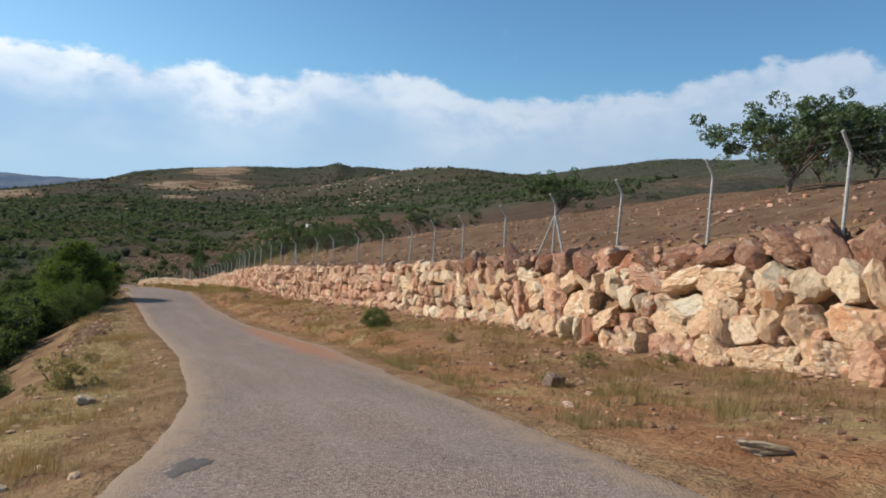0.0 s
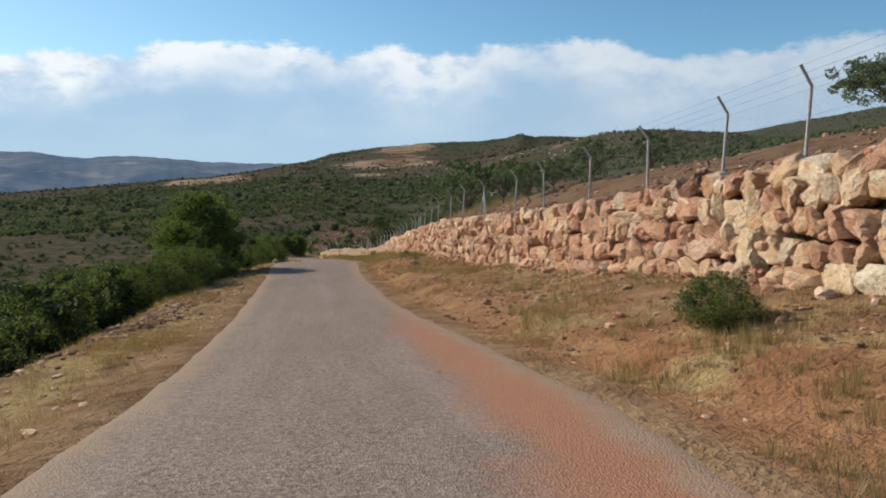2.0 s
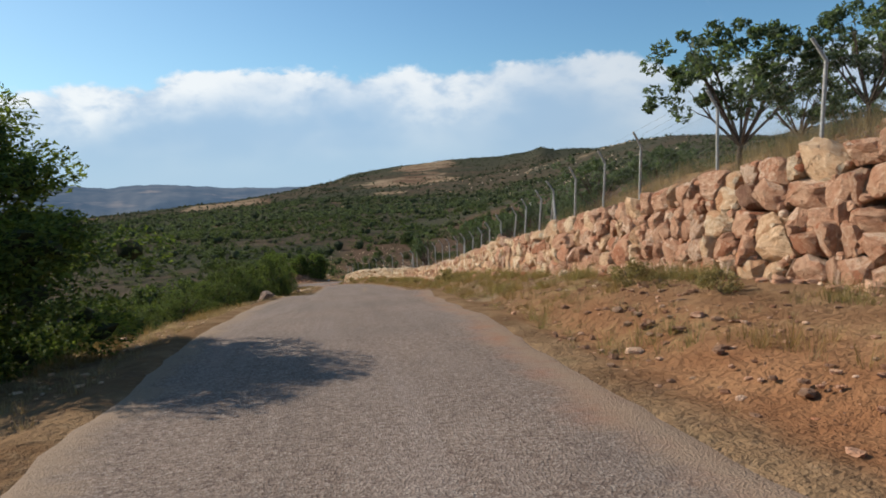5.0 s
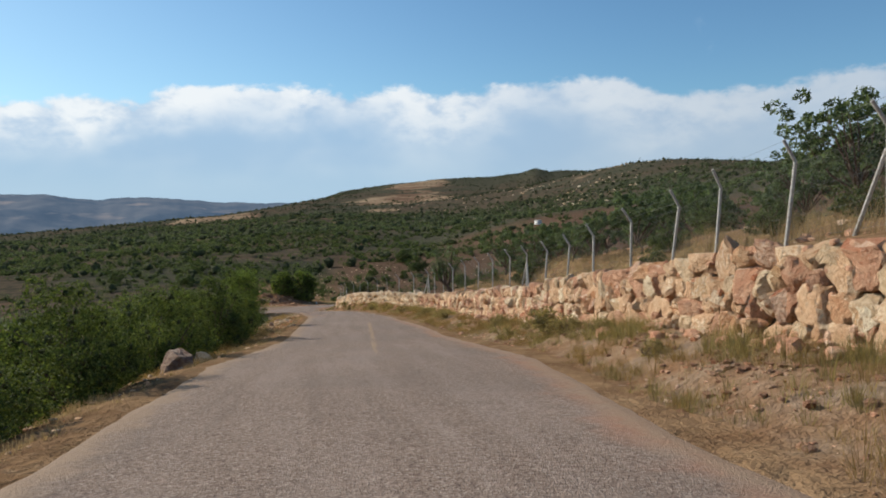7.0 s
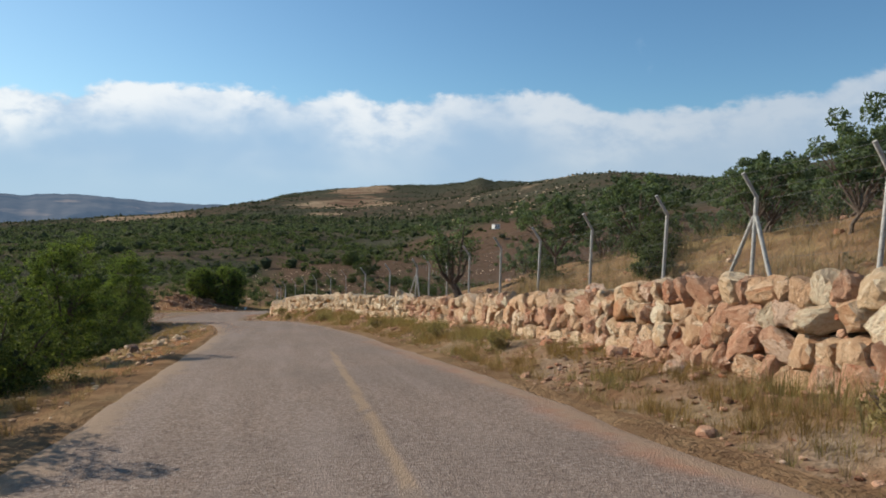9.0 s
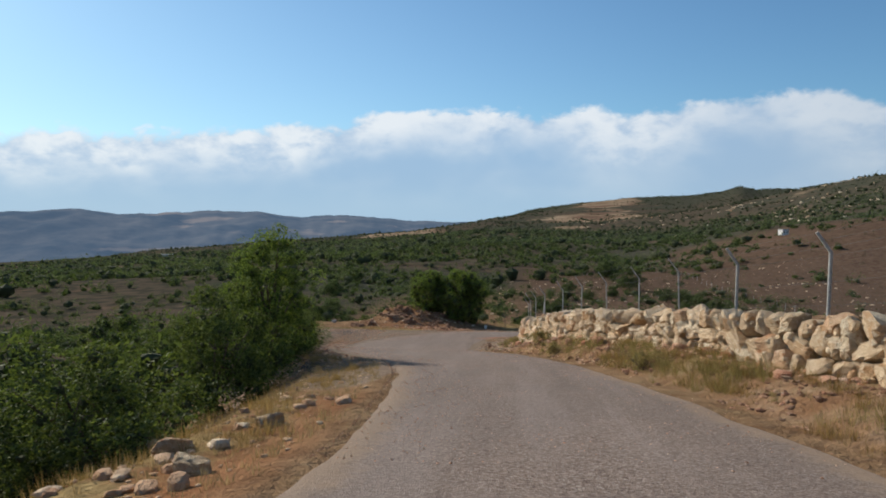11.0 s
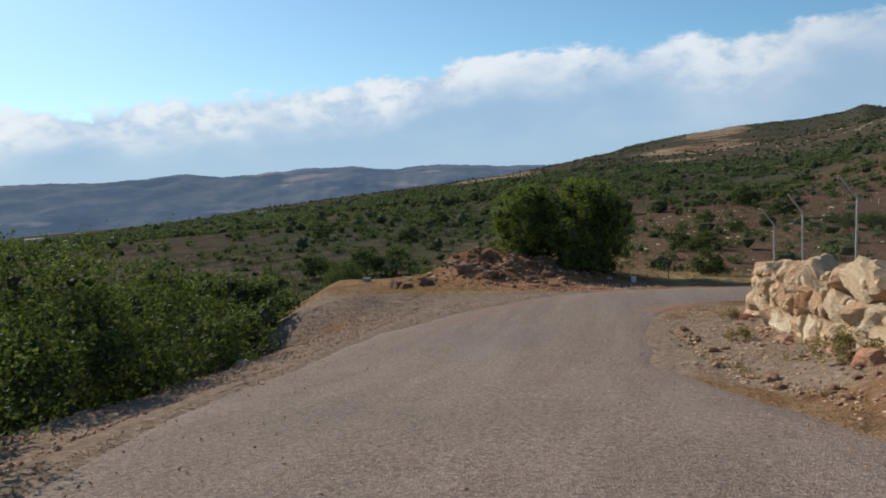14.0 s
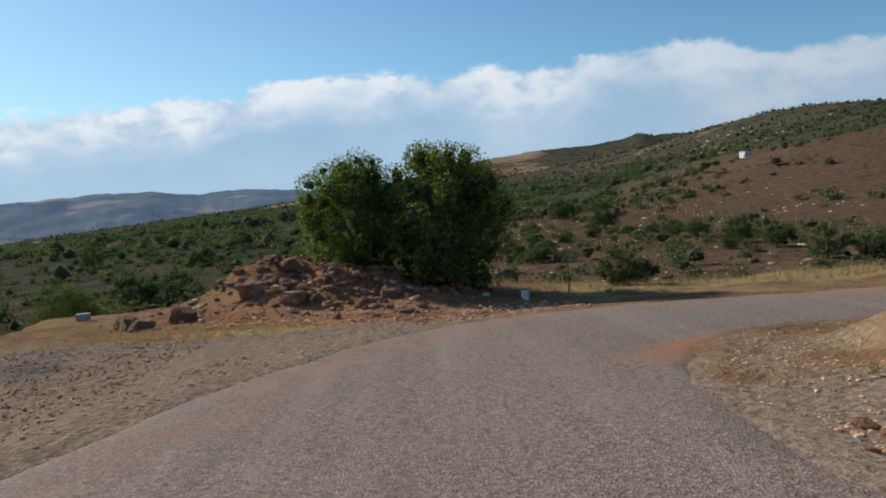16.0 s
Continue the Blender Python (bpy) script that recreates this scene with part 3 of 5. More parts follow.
    gravel = np.clip((0.80 + 0.5 * wave(X, Y, 3.2, 9.0) + 0.5 * (1 - smooth(0.6, 1.8, outside))) * smooth(-0.3, 0.2, outside) * (1 - smooth(4.0, 6.5, outside)) * smooth(132, 137, Y) * (1 - smooth(171, 175, Y)) * (X < -2)
                     + 0.85 * np.exp(-((X + 14) / 4.5) ** 2 - ((Y - 169.5) / 6) ** 2) + (0.35 + 0.12 * (1 - smooth(122, 136, Y))) * verge * smooth(64, 76, Y)
                     + 0.45 * (1 - smooth(1.5, 5, bend_gap(X, Y))) * smooth(152, 157, Y) * smooth(-3.5, -2.2, X) * (1 - smooth(168, 172, Y)), 0, 1)
    gravel = np.maximum(gravel, 0.95 * smooth(-1.5, -0.4, outside) * (1 - smooth(1.0, 2.0, outside)) * smooth(134, 139, Y) * (1 - smooth(170, 174, Y)) * (X < -2))
    gravel = gravel * (1 - 0.9 * np.exp(-((X + 9.3) / 2.4) ** 2 - ((Y - 172.9) / 1.1) ** 2))
    gravel = gravel * (1 - 0.5 * np.exp(-((X + 12.0) / 1.9) ** 2 - ((Y - 165.5) / 5) ** 2))
    bb = np.degrees(np.arctan2(X, Y - 80))
    rr = np.hypot(X, Y - 80)
    field = (np.exp(-((bb - 7.0) / 2.6) ** 2 - ((rr - 1920) / 230) ** 2) * 1.2 + np.exp(-((bb - 6.0) / 4.6) ** 2 - ((rr - 1380) / 190) ** 2) * 1.2
             + np.exp(-((bb + 9) / 3.4) ** 2 - ((rr - 1120) / 170) ** 2) * 1.2 + np.exp(-((bb + 1) / 2.0) ** 2 - ((rr - 1700) / 130) ** 2) * 0.9 + np.exp(-((bb - 4.5) / 2.5) ** 2 - ((rr - 1000) / 60) ** 2) * 0.8
             + 0.42 * np.exp(-((bb - 22) / 6) ** 2 - ((rr - 1050) / 160) ** 2) + 0.7 * np.exp(-((bb + 33) / 4) ** 2 - ((rr - 520) / 50) ** 2)
             + 0.4 * np.exp(-((bb - 17) / 1.8) ** 2 - ((rr - 420) / 60) ** 2))
    cinder = np.clip(0.55 * np.exp(-((X + 12.4 + 0.15 * (Y - 169)) / 1.9) ** 2 - ((Y - 169.5) / 4.5) ** 2) + 0.65 * smooth(0.8, 1.6, outside) * (1 - smooth(3.0, 4.5, outside)) * smooth(136, 141, Y) * (1 - smooth(152, 158, Y)) * (X < -2), 0, 1)
    V = np.stack([X2, Y2, Z], -1).reshape(-1, 3)
    me = mesh_np("ground", V, grid_faces(len(ys), len(s)), M_GROUND, True,
                 {"red": red.ravel(), "straw": straw.ravel(), "wild": wild.ravel(), "plough": plough.ravel(), "gravel": gravel.ravel(), "field": field.ravel(), "cinder": cinder.ravel(), "wood": (smooth(1650, 1950, rr) * (Y > 80)).ravel()})
    tagged(new("ground", me), "reddish dry soil with straw grass, falling to a scrub valley", "ground", kind="structure")


def build_road():
    ys = np.arange(-45, 156.81, 0.4)
    f = np.linspace(0, 1, 45)
    xl = left_x(ys) + 0.10 * wave(ys, ys * 0.3, 2.3, 1.0) + 0.05 * wave(ys, ys * 0.1, 0.4, 7.0)
    xr = right_x(ys) + 0.12 * wave(ys, ys * 0.2, 2.9, 4.0) + 0.05 * wave(ys, ys * 0.1, 0.5, 2.0)
    X = xl[:, None] * (1 - f) + xr[:, None] * f
    Y = np.repeat(ys[:, None], len(f), 1)
    crown = 0.05 * np.sin(np.pi * f)[None, :]
    # the bend, swept along its middle line
    P = np.array(BEND)
    seg = np.concatenate([[0], np.cumsum(np.hypot(*np.diff(P[:, :2], axis=0).T))])
    s = np.arange(0.6, seg[-1], 0.5)
    cx, cy, hw = (np.interp(s, seg, P[:, i]) for i in range(3))
    for _ in range(6):
        cx[1:-1], cy[1:-1] = (cx[:-2] + 2 * cx[1:-1] + cx[2:]) / 4, (cy[:-2] + 2 * cy[1:-1] + cy[2:]) / 4
    tx, ty = np.gradient(cx), np.gradient(cy)
    ln = np.hypot(tx, ty)
    hw = hw + 0.15 * wave(s, s * 0.2, 1.2, 3.0)
    side = (f * 2 - 1)[None, :] * hw[:, None]
    X = np.vstack([X, cx[:, None] + (ty / ln)[:, None] * side])
    Y = np.vstack([Y, cy[:, None] - (tx / ln)[:, None] * side])
    Z = road_z(Y) + tilt(X, Y) + crown - 0.02 + 0.012 * wave(X, Y, 2.2)
    F = np.repeat(f[None, :], len(Y), 0)
    width = np.hypot(X[:, -1] - X[:, 0], Y[:, -1] - Y[:, 0])[:, None]
    gap = np.minimum(F, 1 - F) * width
    Z = Z - 0.09 * (1 - smooth(0.0, 0.45, gap))
    edge = 1.05 - smooth(0.0, 1.5, gap)
    edge = np.maximum(edge, 0.75 * (1 - smooth(0.1, 2.2, (1 - F) * width)) * ((Y > 40) & (Y < 75)))
    edge = edge * np.where(Y > 138, np.maximum(0.12, 1 - (Y - 138) / 6), 1)
    edge = np.maximum(edge, 0.48 * (1 - smooth(0.5, 3.4, F * width)) * smooth(152, 160, Y))
    red = np.clip(1.15 * np.exp(-(((1 - F) * width - 0.5) / np.interp(Y, (16, 24, 36, 44), (0.8, 1.5, 1.3, 0.9))) ** 2) * np.interp(Y, (10, 19, 25, 33, 42), (0, 0.40, 1.0, 1.0, 0.35)) * (Y < 120)
                  + 0.22 * np.exp(-(((1 - F) * width - 0.2) / 0.8) ** 2) * (Y >= 44)
                  + 0.85 * np.exp(-((X + 0.9) / 1.9) ** 2 - ((Y - 167.3 - 0.45 * (X + 1)) / 0.7) ** 2) + 0.42 * np.exp(-((F * width - 1.0) / 1.5) ** 2) * smooth(154, 165, Y)
                  + 0.4 * np.exp(-((X - 6.5) / 3) ** 2 - ((Y - 173.2) / 0.9) ** 2), 0, 1)
    tan = np.exp(-((X - (1.05 + (Y - 100) * 0.045)) / 0.11) ** 2) * smooth(86, 95, Y) * (1 - smooth(112, 120, Y)) * 1.25
    me = mesh_np("road", np.stack([X, Y, Z], -1).reshape(-1, 3), grid_faces(len(Y), len(f)), M_ROAD, True,
                 {"edge": edge.ravel(), "red": red.ravel(), "tan": tan.ravel()})
    tagged(new("road", me), "worn grey chip-seal road with red dust along its edge", "road", kind="structure")


def build_far_hills():
    """The wooded hills across the plain, hazed blue by their glow, far beyond everything else."""
    b = np.arange(-75, 30.01, 0.2)
    tops = [(-75, 0.1), (-50, 0.2), (-44, 0.25), (-40, 0.0), (-36.5, 0.05), (-33, 0.33), (-30.3, -0.08), (-26.5, 0.02), (-23.5, 0.22), (-21, 0.2), (-18.5, -0.12),
            (-16.8, -0.2), (-13.9, 0.02), (-11, -0.3), (-9, -0.42), (-5, -0.55), (0, -0.5), (30, -0.5)]
    e = np.interp(b, *np.array(tops, float).T)
    k = np.hanning(9)[1:-1]
    e = np.convolve(np.pad(e, 3, mode="edge"), k / k.sum(), "valid") + 0.09 * wave(b, b * 0.3, 1.5, 2.0) + 0.03 * wave(b, b * 0.2, 0.5, 2.0)
    f = np.linspace(0, 1, 46)
    rr = 4350 - 1900 * (1 - f)[None, :] + 0 * b[:, None]
    x, y = rr * np.sin(np.radians(b))[:, None], 80 + rr * np.cos(np.radians(b))[:, None]
    crest = (4350 * np.tan(np.radians(e)))[:, None] - 8
    spurs = 40 * np.abs(wave(x, y * 0.4, 420, 2.0)) + 14 * np.abs(wave(x, y * 0.6, 150, 4.0))
    z = -235 + (crest + 235) * smooth(-0.05, 1.05, f)[None, :] - spurs * np.sin(np.pi * np.clip(f, 0, 1))[None, :] ** 0.7
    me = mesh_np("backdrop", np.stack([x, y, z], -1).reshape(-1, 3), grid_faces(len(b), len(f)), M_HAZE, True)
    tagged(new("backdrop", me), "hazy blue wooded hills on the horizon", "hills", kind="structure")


build_ground()
build_road()


def road_patch(x, y, rx, ry, turn):
    """A thin dark mend on the asphalt, with a ragged edge."""
    rings, n = 5, 40
    a = np.linspace(0, 2 * np.pi, n, endpoint=False)
    reach = 1 + 0.16 * np.sin(3 * a + 0.7) + 0.10 * np.sin(7 * a) + 0.06 * np.sin(13 * a + 2)
    k = np.linspace(0.01, 1, rings)[:, None]
    u, v = rx * k * np.cos(a) * reach, ry * k * np.sin(a) * reach
    X, Y = x + u * math.cos(turn) - v * math.sin(turn), y + u * math.sin(turn) + v * math.cos(turn)
    fx = (X - left_x(Y)) / (right_x(Y) - left_x(Y))
    Z = road_z(Y) + tilt(X, Y) + 0.05 * np.sin(np.pi * fx) - 0.02 + 0.012 * wave(X, Y, 2.2) + np.where(k < 0.99, 0.012, -0.004)
    F = [(r * n + i, r * n + (i + 1) % n, (r + 1) * n + (i + 1) % n, (r + 1) * n + i) for r in range(rings - 1) for i in range(n)]
    me = mesh_np("road_patch", np.stack([X, Y, Z], -1).reshape(-1, 3), np.array([f[::-1] for f in F]), M_TAR, True)
    tagged(new("road_patch", me), "small dark tar mend on the worn grey asphalt", "road patch")


road_patch(-3.56, 8.55, 0.22, 0.52, -0.35)
build_far_hills()


# ---- the boulder wall ----
RNG = np.random.default_rng(7)


def ico(sub):
    bm = bmesh.new()
    bmesh.ops.create_icosphere(bm, subdivisions=sub, radius=1)
    v = np.array([p.co[:] for p in bm.verts])
    f = np.array([[p.index for p in q.verts] for q in bm.faces])
    bm.free()
    return v, f


ICO1, ICO2, ICO3, ICO4 = ico(1), ico(2), ico(3), ico(4)
OCTA = (np.array([(1, 0, 0), (0, 1, 0), (-1, 0, 0), (0, -1, 0), (0, 0, 1), (0, 0, -1)], float),
        np.array([(0, 1, 4), (1, 2, 4), (2, 3, 4), (3, 0, 4), (1, 0, 5), (2, 1, 5), (3, 2, 5), (0, 3, 5)]))


def rock_shape(base, seed, cuts=14, rough=0.048):
    """A quarried block: a ball cut by random planes, with a rough skin."""
    r = np.random.default_rng(seed)
    v, f = base
    n = np.vstack([np.eye(3), -np.eye(3)]) + r.normal(0, 0.20, (6, 3))
    n = np.vstack([n, r.normal(0, 1, (cuts, 3))])
    n /= np.linalg.norm(n, axis=1)[:, None]
    d = np.concatenate([r.uniform(0.64, 0.80, 6), r.uniform(0.74, 1.0, cuts)])
    dots = v @ n.T
    rad = np.min(np.where(dots > 0.05, d / np.maximum(dots, 0.05), 9), axis=1)
    rad = np.minimum(rad, 1.22)
    rad = rad * (1 + rough * np.array([noise.noise(Vector(p * 2.6) + Vector((seed * 3.1, 0, 0))) for p in v]) * 2
                 + 1.7 * rough * np.array([noise.noise(Vector(p * 6.5) + Vector((0, seed * 2.3, 0))) for p in v])
                 + 0.9 * rough * np.array([noise.noise(Vector(p * 13) + Vector((0, 0, seed * 1.3))) for p in v]))
    return v * rad[:, None], f


def rock_mesh(name, seed, mat, base=None, **k):
    v, f = rock_shape(base or ICO4, seed, **k)
    me = mesh_np(name, v, f, mat, True)
    me.set_sharp_from_angle(angle=radians(20))
    return me


STONES = {m.name: [rock_mesh("boulder", 10 + i, m, ICO4 if i < 6 else ICO3) for i in range(14)] for m in (M_STONE_A, M_STONE_B, M_STONE_C, M_STONE_D)}


def put(ob, x, y, z, sx, sy, sz, rx=0.0, ry=0.0, rz=0.0):
    ob.matrix_world = Matrix.LocRotScale((x, y, z), Euler((rx, ry, rz)), (sx, sy, sz))
    return ob


def stone_kind(y, level):
    """Which stone is usual along the wall."""
    u = RNG.random()
    if y > 128:
        return M_STONE_C if u < 0.8 else M_STONE_A
    if y > 76:
        return M_STONE_A if u < 0.52 else (M_STONE_C if u < 0.66 else M_STONE_B)
    if y > 36:
        return M_STONE_B if u < 0.72 else (M_STONE_A if u < 0.97 else M_STONE_D)
    if level > 0.72 and y < 30:
        return M_STONE_D if u < 0.7 else M_STONE_B
    return M_STONE_A if u < 0.62 else (M_STONE_C if u < 0.85 else M_STONE_B)


def build_wall(y0, y1, label):
    root = thing("wall_of_boulders", label, "boulder wall", pose(float(wall_x(y0)), y0, float(road_z(y0))), kind="structure")
    inv = root.matrix_world.inverted()
    fill_v, fill_f, n0 = [], [], 0
    size = lambda y: np.interp(y, (0, 20, 30, 60, 72, 82, 92, 104, 118, 130, 160), (1.02, 0.86, 0.70, 0.58, 0.58, 0.55, 0.48, 0.48, 0.54, 0.56, 0.74))
    y = y0
    courses = 9
    marks = [y0 + RNG.uniform(-0.4, 0.4) for _ in range(courses)]
    for j in range(courses):
        y = marks[j]
        while y < y1:
            k = float(size(y))
            n = max(2, round(float(wall_h(y)) / ((0.75 if y < 118 else 0.58) * k)))
            w = k * RNG.choice((RNG.uniform(0.42, 0.8), RNG.uniform(0.75, 1.15), RNG.uniform(1.1, 1.7)))
            if j >= n:
                y += w
                continue
            yc = y + w / 2
            hc = (float(wall_h(yc)) + 0.08) / n
            big = RNG.random() < 0.12 and j + 1 < n
            hh = hc * (1.0 + 0.28 * big) * RNG.uniform(0.80, 1.22)
            zc = float(road_z(yc) + verge_up(yc) + tilt(wall_x(yc), yc)) - 0.10 + (j + 0.5) * hc + RNG.uniform(-0.10, 0.10) * k + 0.14 * k * math.sin(yc * 0.9 + j * 1.7) * (0 < j < n - 1)
            dep = k * RNG.uniform(0.8, 1.1)
            xc = float(wall_x(yc)) + 0.40 * dep + 0.15 * (j + 0.5) * hc + RNG.uniform(-0.10, 0.10) * k
            mat = stone_kind(yc, (j + 0.5) / n)
            ob = new("boulder", STONES[mat.name][RNG.integers(6) if w * hh > 0.70 else RNG.integers(6, 14)])
            m = Matrix.LocRotScale((xc, yc, zc), Euler((RNG.normal(0, 0.36) + math.pi * RNG.integers(2), RNG.normal(0, 0.18), RNG.normal(0, 0.24) + math.pi * RNG.integers(2))),
                                   (dep * 0.68, w * 0.70, hh * 0.755))
            ob.parent = root
            ob.matrix_basis = inv @ m
            # chinking stones in the joints
            for _ in range(RNG.integers(1, 4)):
                v, f = SMALL[RNG.integers(len(SMALL))]
                c = np.array([xc - RNG.uniform(0.1, 0.36) * dep, y + RNG.uniform(-0.15, 0.15), zc + hc * RNG.uniform(-0.6, 0.6)])
                r = k * RNG.uniform(0.08, 0.22)
                fill_v.append(v * np.array([r, r * RNG.uniform(0.7, 1.4), r * RNG.uniform(0.6, 1.1)]) + c - np.array(root.location))
                fill_f.append(f + n0)
                n0 += len(v)
            y += w * 0.985
    me = mesh_np("chinking_stones", np.vstack(fill_v), np.vstack(fill_f), M_STONE_C if y0 > 100 else M_STONE_B, False)
    tagged(part("chinking_stones", me, root), kind="stuff")


SMALL = [rock_shape(ICO2, 200 + i, 8, 0.06) for i in range(8)]
build_wall(-26, 33, "dry wall of huge tan and dark red quarried boulders")
build_wall(33, 76, "dry wall of reddish quarried boulders retaining a terrace")
build_wall(76, 118, "dry wall of orange-tan boulders retaining a terrace")
build_wall(118, 164.7, "low dry wall of pale limestone boulders by the bend")


# ---- the fence on the wall ----
def tube(path, radius, sides=8, caps=True):
    """Vertices and quads of a round bar along a few points; radius may vary."""
    P = np.array(path, float)
    R = np.broadcast_to(np.asarray(radius, float), (len(P),))
    T = np.gradient(P, axis=0)
    T /= np.linalg.norm(T, axis=1)[:, None]
    side = np.cross(T, (0.31, 0.95, 0.05))
    side /= np.linalg.norm(side, axis=1)[:, None]
    up = np.cross(side, T)
    a = np.linspace(0, 2 * np.pi, sides, endpoint=False)
    ring = np.cos(a)[None, :, None] * side[:, None, :] + np.sin(a)[None, :, None] * up[:, None, :]
    V = (P[:, None, :] + ring * R[:, None, None]).reshape(-1, 3)
    F = []
    for i in range(len(P) - 1):
        for k in range(sides):
            F.append((i * sides + k, i * sides + (k + 1) % sides, (i + 1) * sides + (k + 1) % sides, (i + 1) * sides + k))
    if caps:
        V = np.vstack([V, P[0], P[-1]])
        for k in range(sides):
            F.append((len(V) - 2, (k + 1) % sides, k, k))
            b = (len(P) - 1) * sides
            F.append((len(V) - 1, b + k, b + (k + 1) % sides, b + (k + 1) % sides))
    return V, F


def bars_mesh(name, bars, mat):
    bm_v, bm_f, n = [], [], 0
    for path, radius, sides in bars:
        v, f = tube(path, radius, sides)
        bm_v.append(v)
        bm_f += [tuple(i + n for i in dict.fromkeys(q)) for q in f]
        n += len(v)
    me = bpy.data.meshes.new(name)
    me.from_pydata(np.vstack(bm_v).tolist(), [], bm_f)
    me.materials.append(mat)
    me.polygons.foreach_set("use_smooth", [True] * len(me.polygons))
    me.set_sharp_from_angle(angle=radians(45))
    return me


POST_Y = [-8.0, -4.0, -0.1, 3.8, 7.6, 11.4, 15.5, 19.5, 23.3, 27.0, 31.0, 34.4, 37.7, 42.1, 47.2, 52.3, 56.1, 61.0, 66.4, 70.2, 74.6, 77.5, 80.4, 83.5, 86.5, 89.4, 91.7,
          94.4, 97.6, 100.5, 103.4, 106.3, 109.4, 113.2, 117.1, 120.6, 124.2, 127.2, 129.5, 131.4, 135.6, 139.0, 141.8, 144.4, 146.8, 149.1, 151.9, 155.4, 159.1, 162.0, 164.6]
BRACED = {23.3, 61.0, 83.5, 106.3, 131.4, 155.4}
SLIM_POLE = bars_mesh("pole", [([(0, 0, -0.35), (0, 0, 0.9), (0, 0, 1.86)], 0.022, 10)], M_POST)
SLIM_ARM = bars_mesh("arm", [([(0.0, 0, 1.84), (-0.16, 0, 2.06), (-0.32, 0, 2.28)], 0.018, 10)], M_POST)
POLE = bars_mesh("pole", [([(0, 0, -0.35), (0, 0, 0.9), (0, 0, 1.86)], 0.042, 10)], M_POST)
ARM = bars_mesh("arm", [([(0.0, 0, 1.83), (-0.16, 0, 2.06), (-0.32, 0, 2.28)], 0.038, 10)], M_POST)
BRACE = bars_mesh("brace", [([(0, 0.04, 1.45), (0, 0.48, 0.6), (0, 0.86, -0.12)], 0.042, 8)], M_POST)


def post_base(y):
    x = float(fence_x(y))
    return Vector((x, y, float(land(x, y))))


def build_fence():
    root = thing("fence", "wire fence on pale posts with bent tops, along the wall", "fence", pose(0, 0, 0))
    heads = []
    for y in POST_Y:
        p = post_base(y)
        lean = Euler((RNG.normal(0, 0.025), RNG.normal(0, 0.03), RNG.normal(0, 0.12)))
        if 88 < y < 104 or 64 < y < 78:
            lean = Euler((RNG.normal(-0.03, 0.05), RNG.normal(0.05, 0.05), RNG.normal(0, 0.15)))
        post = part("post", SLIM_POLE if y > 139 else POLE, root)
        post.matrix_basis = Matrix.LocRotScale(p, lean, None)
        part("arm", SLIM_ARM if y > 139 else ARM, post)
        if y in BRACED:
            turn = -math.degrees(math.atan2(float(fence_x(y + 2) - fence_x(y - 2)), 4))
            for rz in (turn + 4, turn + 176):
                part("brace", BRACE, post).matrix_basis = pose(0, 0, 0, 0, 0, rz)
        heads.append((p, lean.to_matrix()))
    # strained wires and the diagonal netting
    bars = []
    for h in (0.12, 0.62, 1.15, 1.75):
        bars.append(([tuple(p + m @ Vector((-0.05, 0, h))) for p, m in heads], 0.0026, 4))
    for a in (0.25, 0.6, 0.95):
        bars.append(([tuple(p + m @ Vector((-0.32 * a, 0, 1.83 + 0.45 * a))) for p, m in heads], 0.0026, 4))
    for bar in bars:
        part("wire", bars_mesh("wire", [bar], M_WIRE), root)
    V, F = [], []
    for (p, m), (q, k) in zip(heads[:-1], heads[1:]):
        a0, a1 = p + m @ Vector((-0.06, 0, 0.1)), p + m @ Vector((-0.06, 0, 1.75))
        b0, b1 = q + k @ Vector((-0.06, 0, 0.1)), q + k @ Vector((-0.06, 0, 1.75))
        L = (b0 - a0).length
        at = lambda s, h: (a0.lerp(b0, s / L)).lerp(a1.lerp(b1, s / L), h)
        for sgn in (1, -1):
            s = -1.65
            while s < L + 1.65:
                pts = []
                for h in (0.0, 1.0):
                    pts.append([s + sgn * (h - 0.5) * 1.65, h])
                (s0, h0), (s1, h1) = pts
                lo, hi = min(s0, s1), max(s0, s1)
                if hi > 0 and lo < L:
                    def clipto(sv):
                        return h0 + (sv - s0) / (s1 - s0) * (h1 - h0)
                    if s0 < 0: s0, h0 = 0, clipto(0)
                    if s0 > L: s0, h0 = L, clipto(L)
                    if s1 < 0: s1, h1 = 0, clipto(0)
                    if s1 > L: s1, h1 = L, clipto(L)
                    A, B = at(s0, h0), at(s1, h1)
                    w = Vector((0, 0.0015, 0.0))
                    i = len(V)
                    V += [tuple(A - w), tuple(A + w), tuple(B + w), tuple(B - w)]
                    F.append((i, i + 1, i + 2, i + 3))
                s += 0.14
    me = mesh_np("netting", V, F, M_WIRE)
    tagged(part("netting", me, root), kind="stuff")


build_fence()


# ---- plants ----
def leaf_quads(centres, size, rng, squash=0.75, up=0.35):
    """One small pointed leaf at each centre."""
    n = len(centres)
    a = rng.normal(0, 1, (n, 3))
    a[:, 2] *= squash
    a /= np.linalg.norm(a, axis=1)[:, None]
    b = np.cross(a, rng.normal(0, 1, (n, 3)) + np.array([0, 0, up]))
    b /= np.maximum(np.linalg.norm(b, axis=1)[:, None], 1e-6)
    s = size * rng.uniform(0.65, 1.35, n)[:, None]
    nrm = np.cross(a, b) * s * 0.12
    V = np.stack([centres - a * s - b * s * 0.42, centres - a * s * 0.6 + b * s * 0.5 + nrm, centres + a * s], 1).reshape(-1, 3)
    F = np.arange(n * 3).reshape(-1, 3)
    return V, F


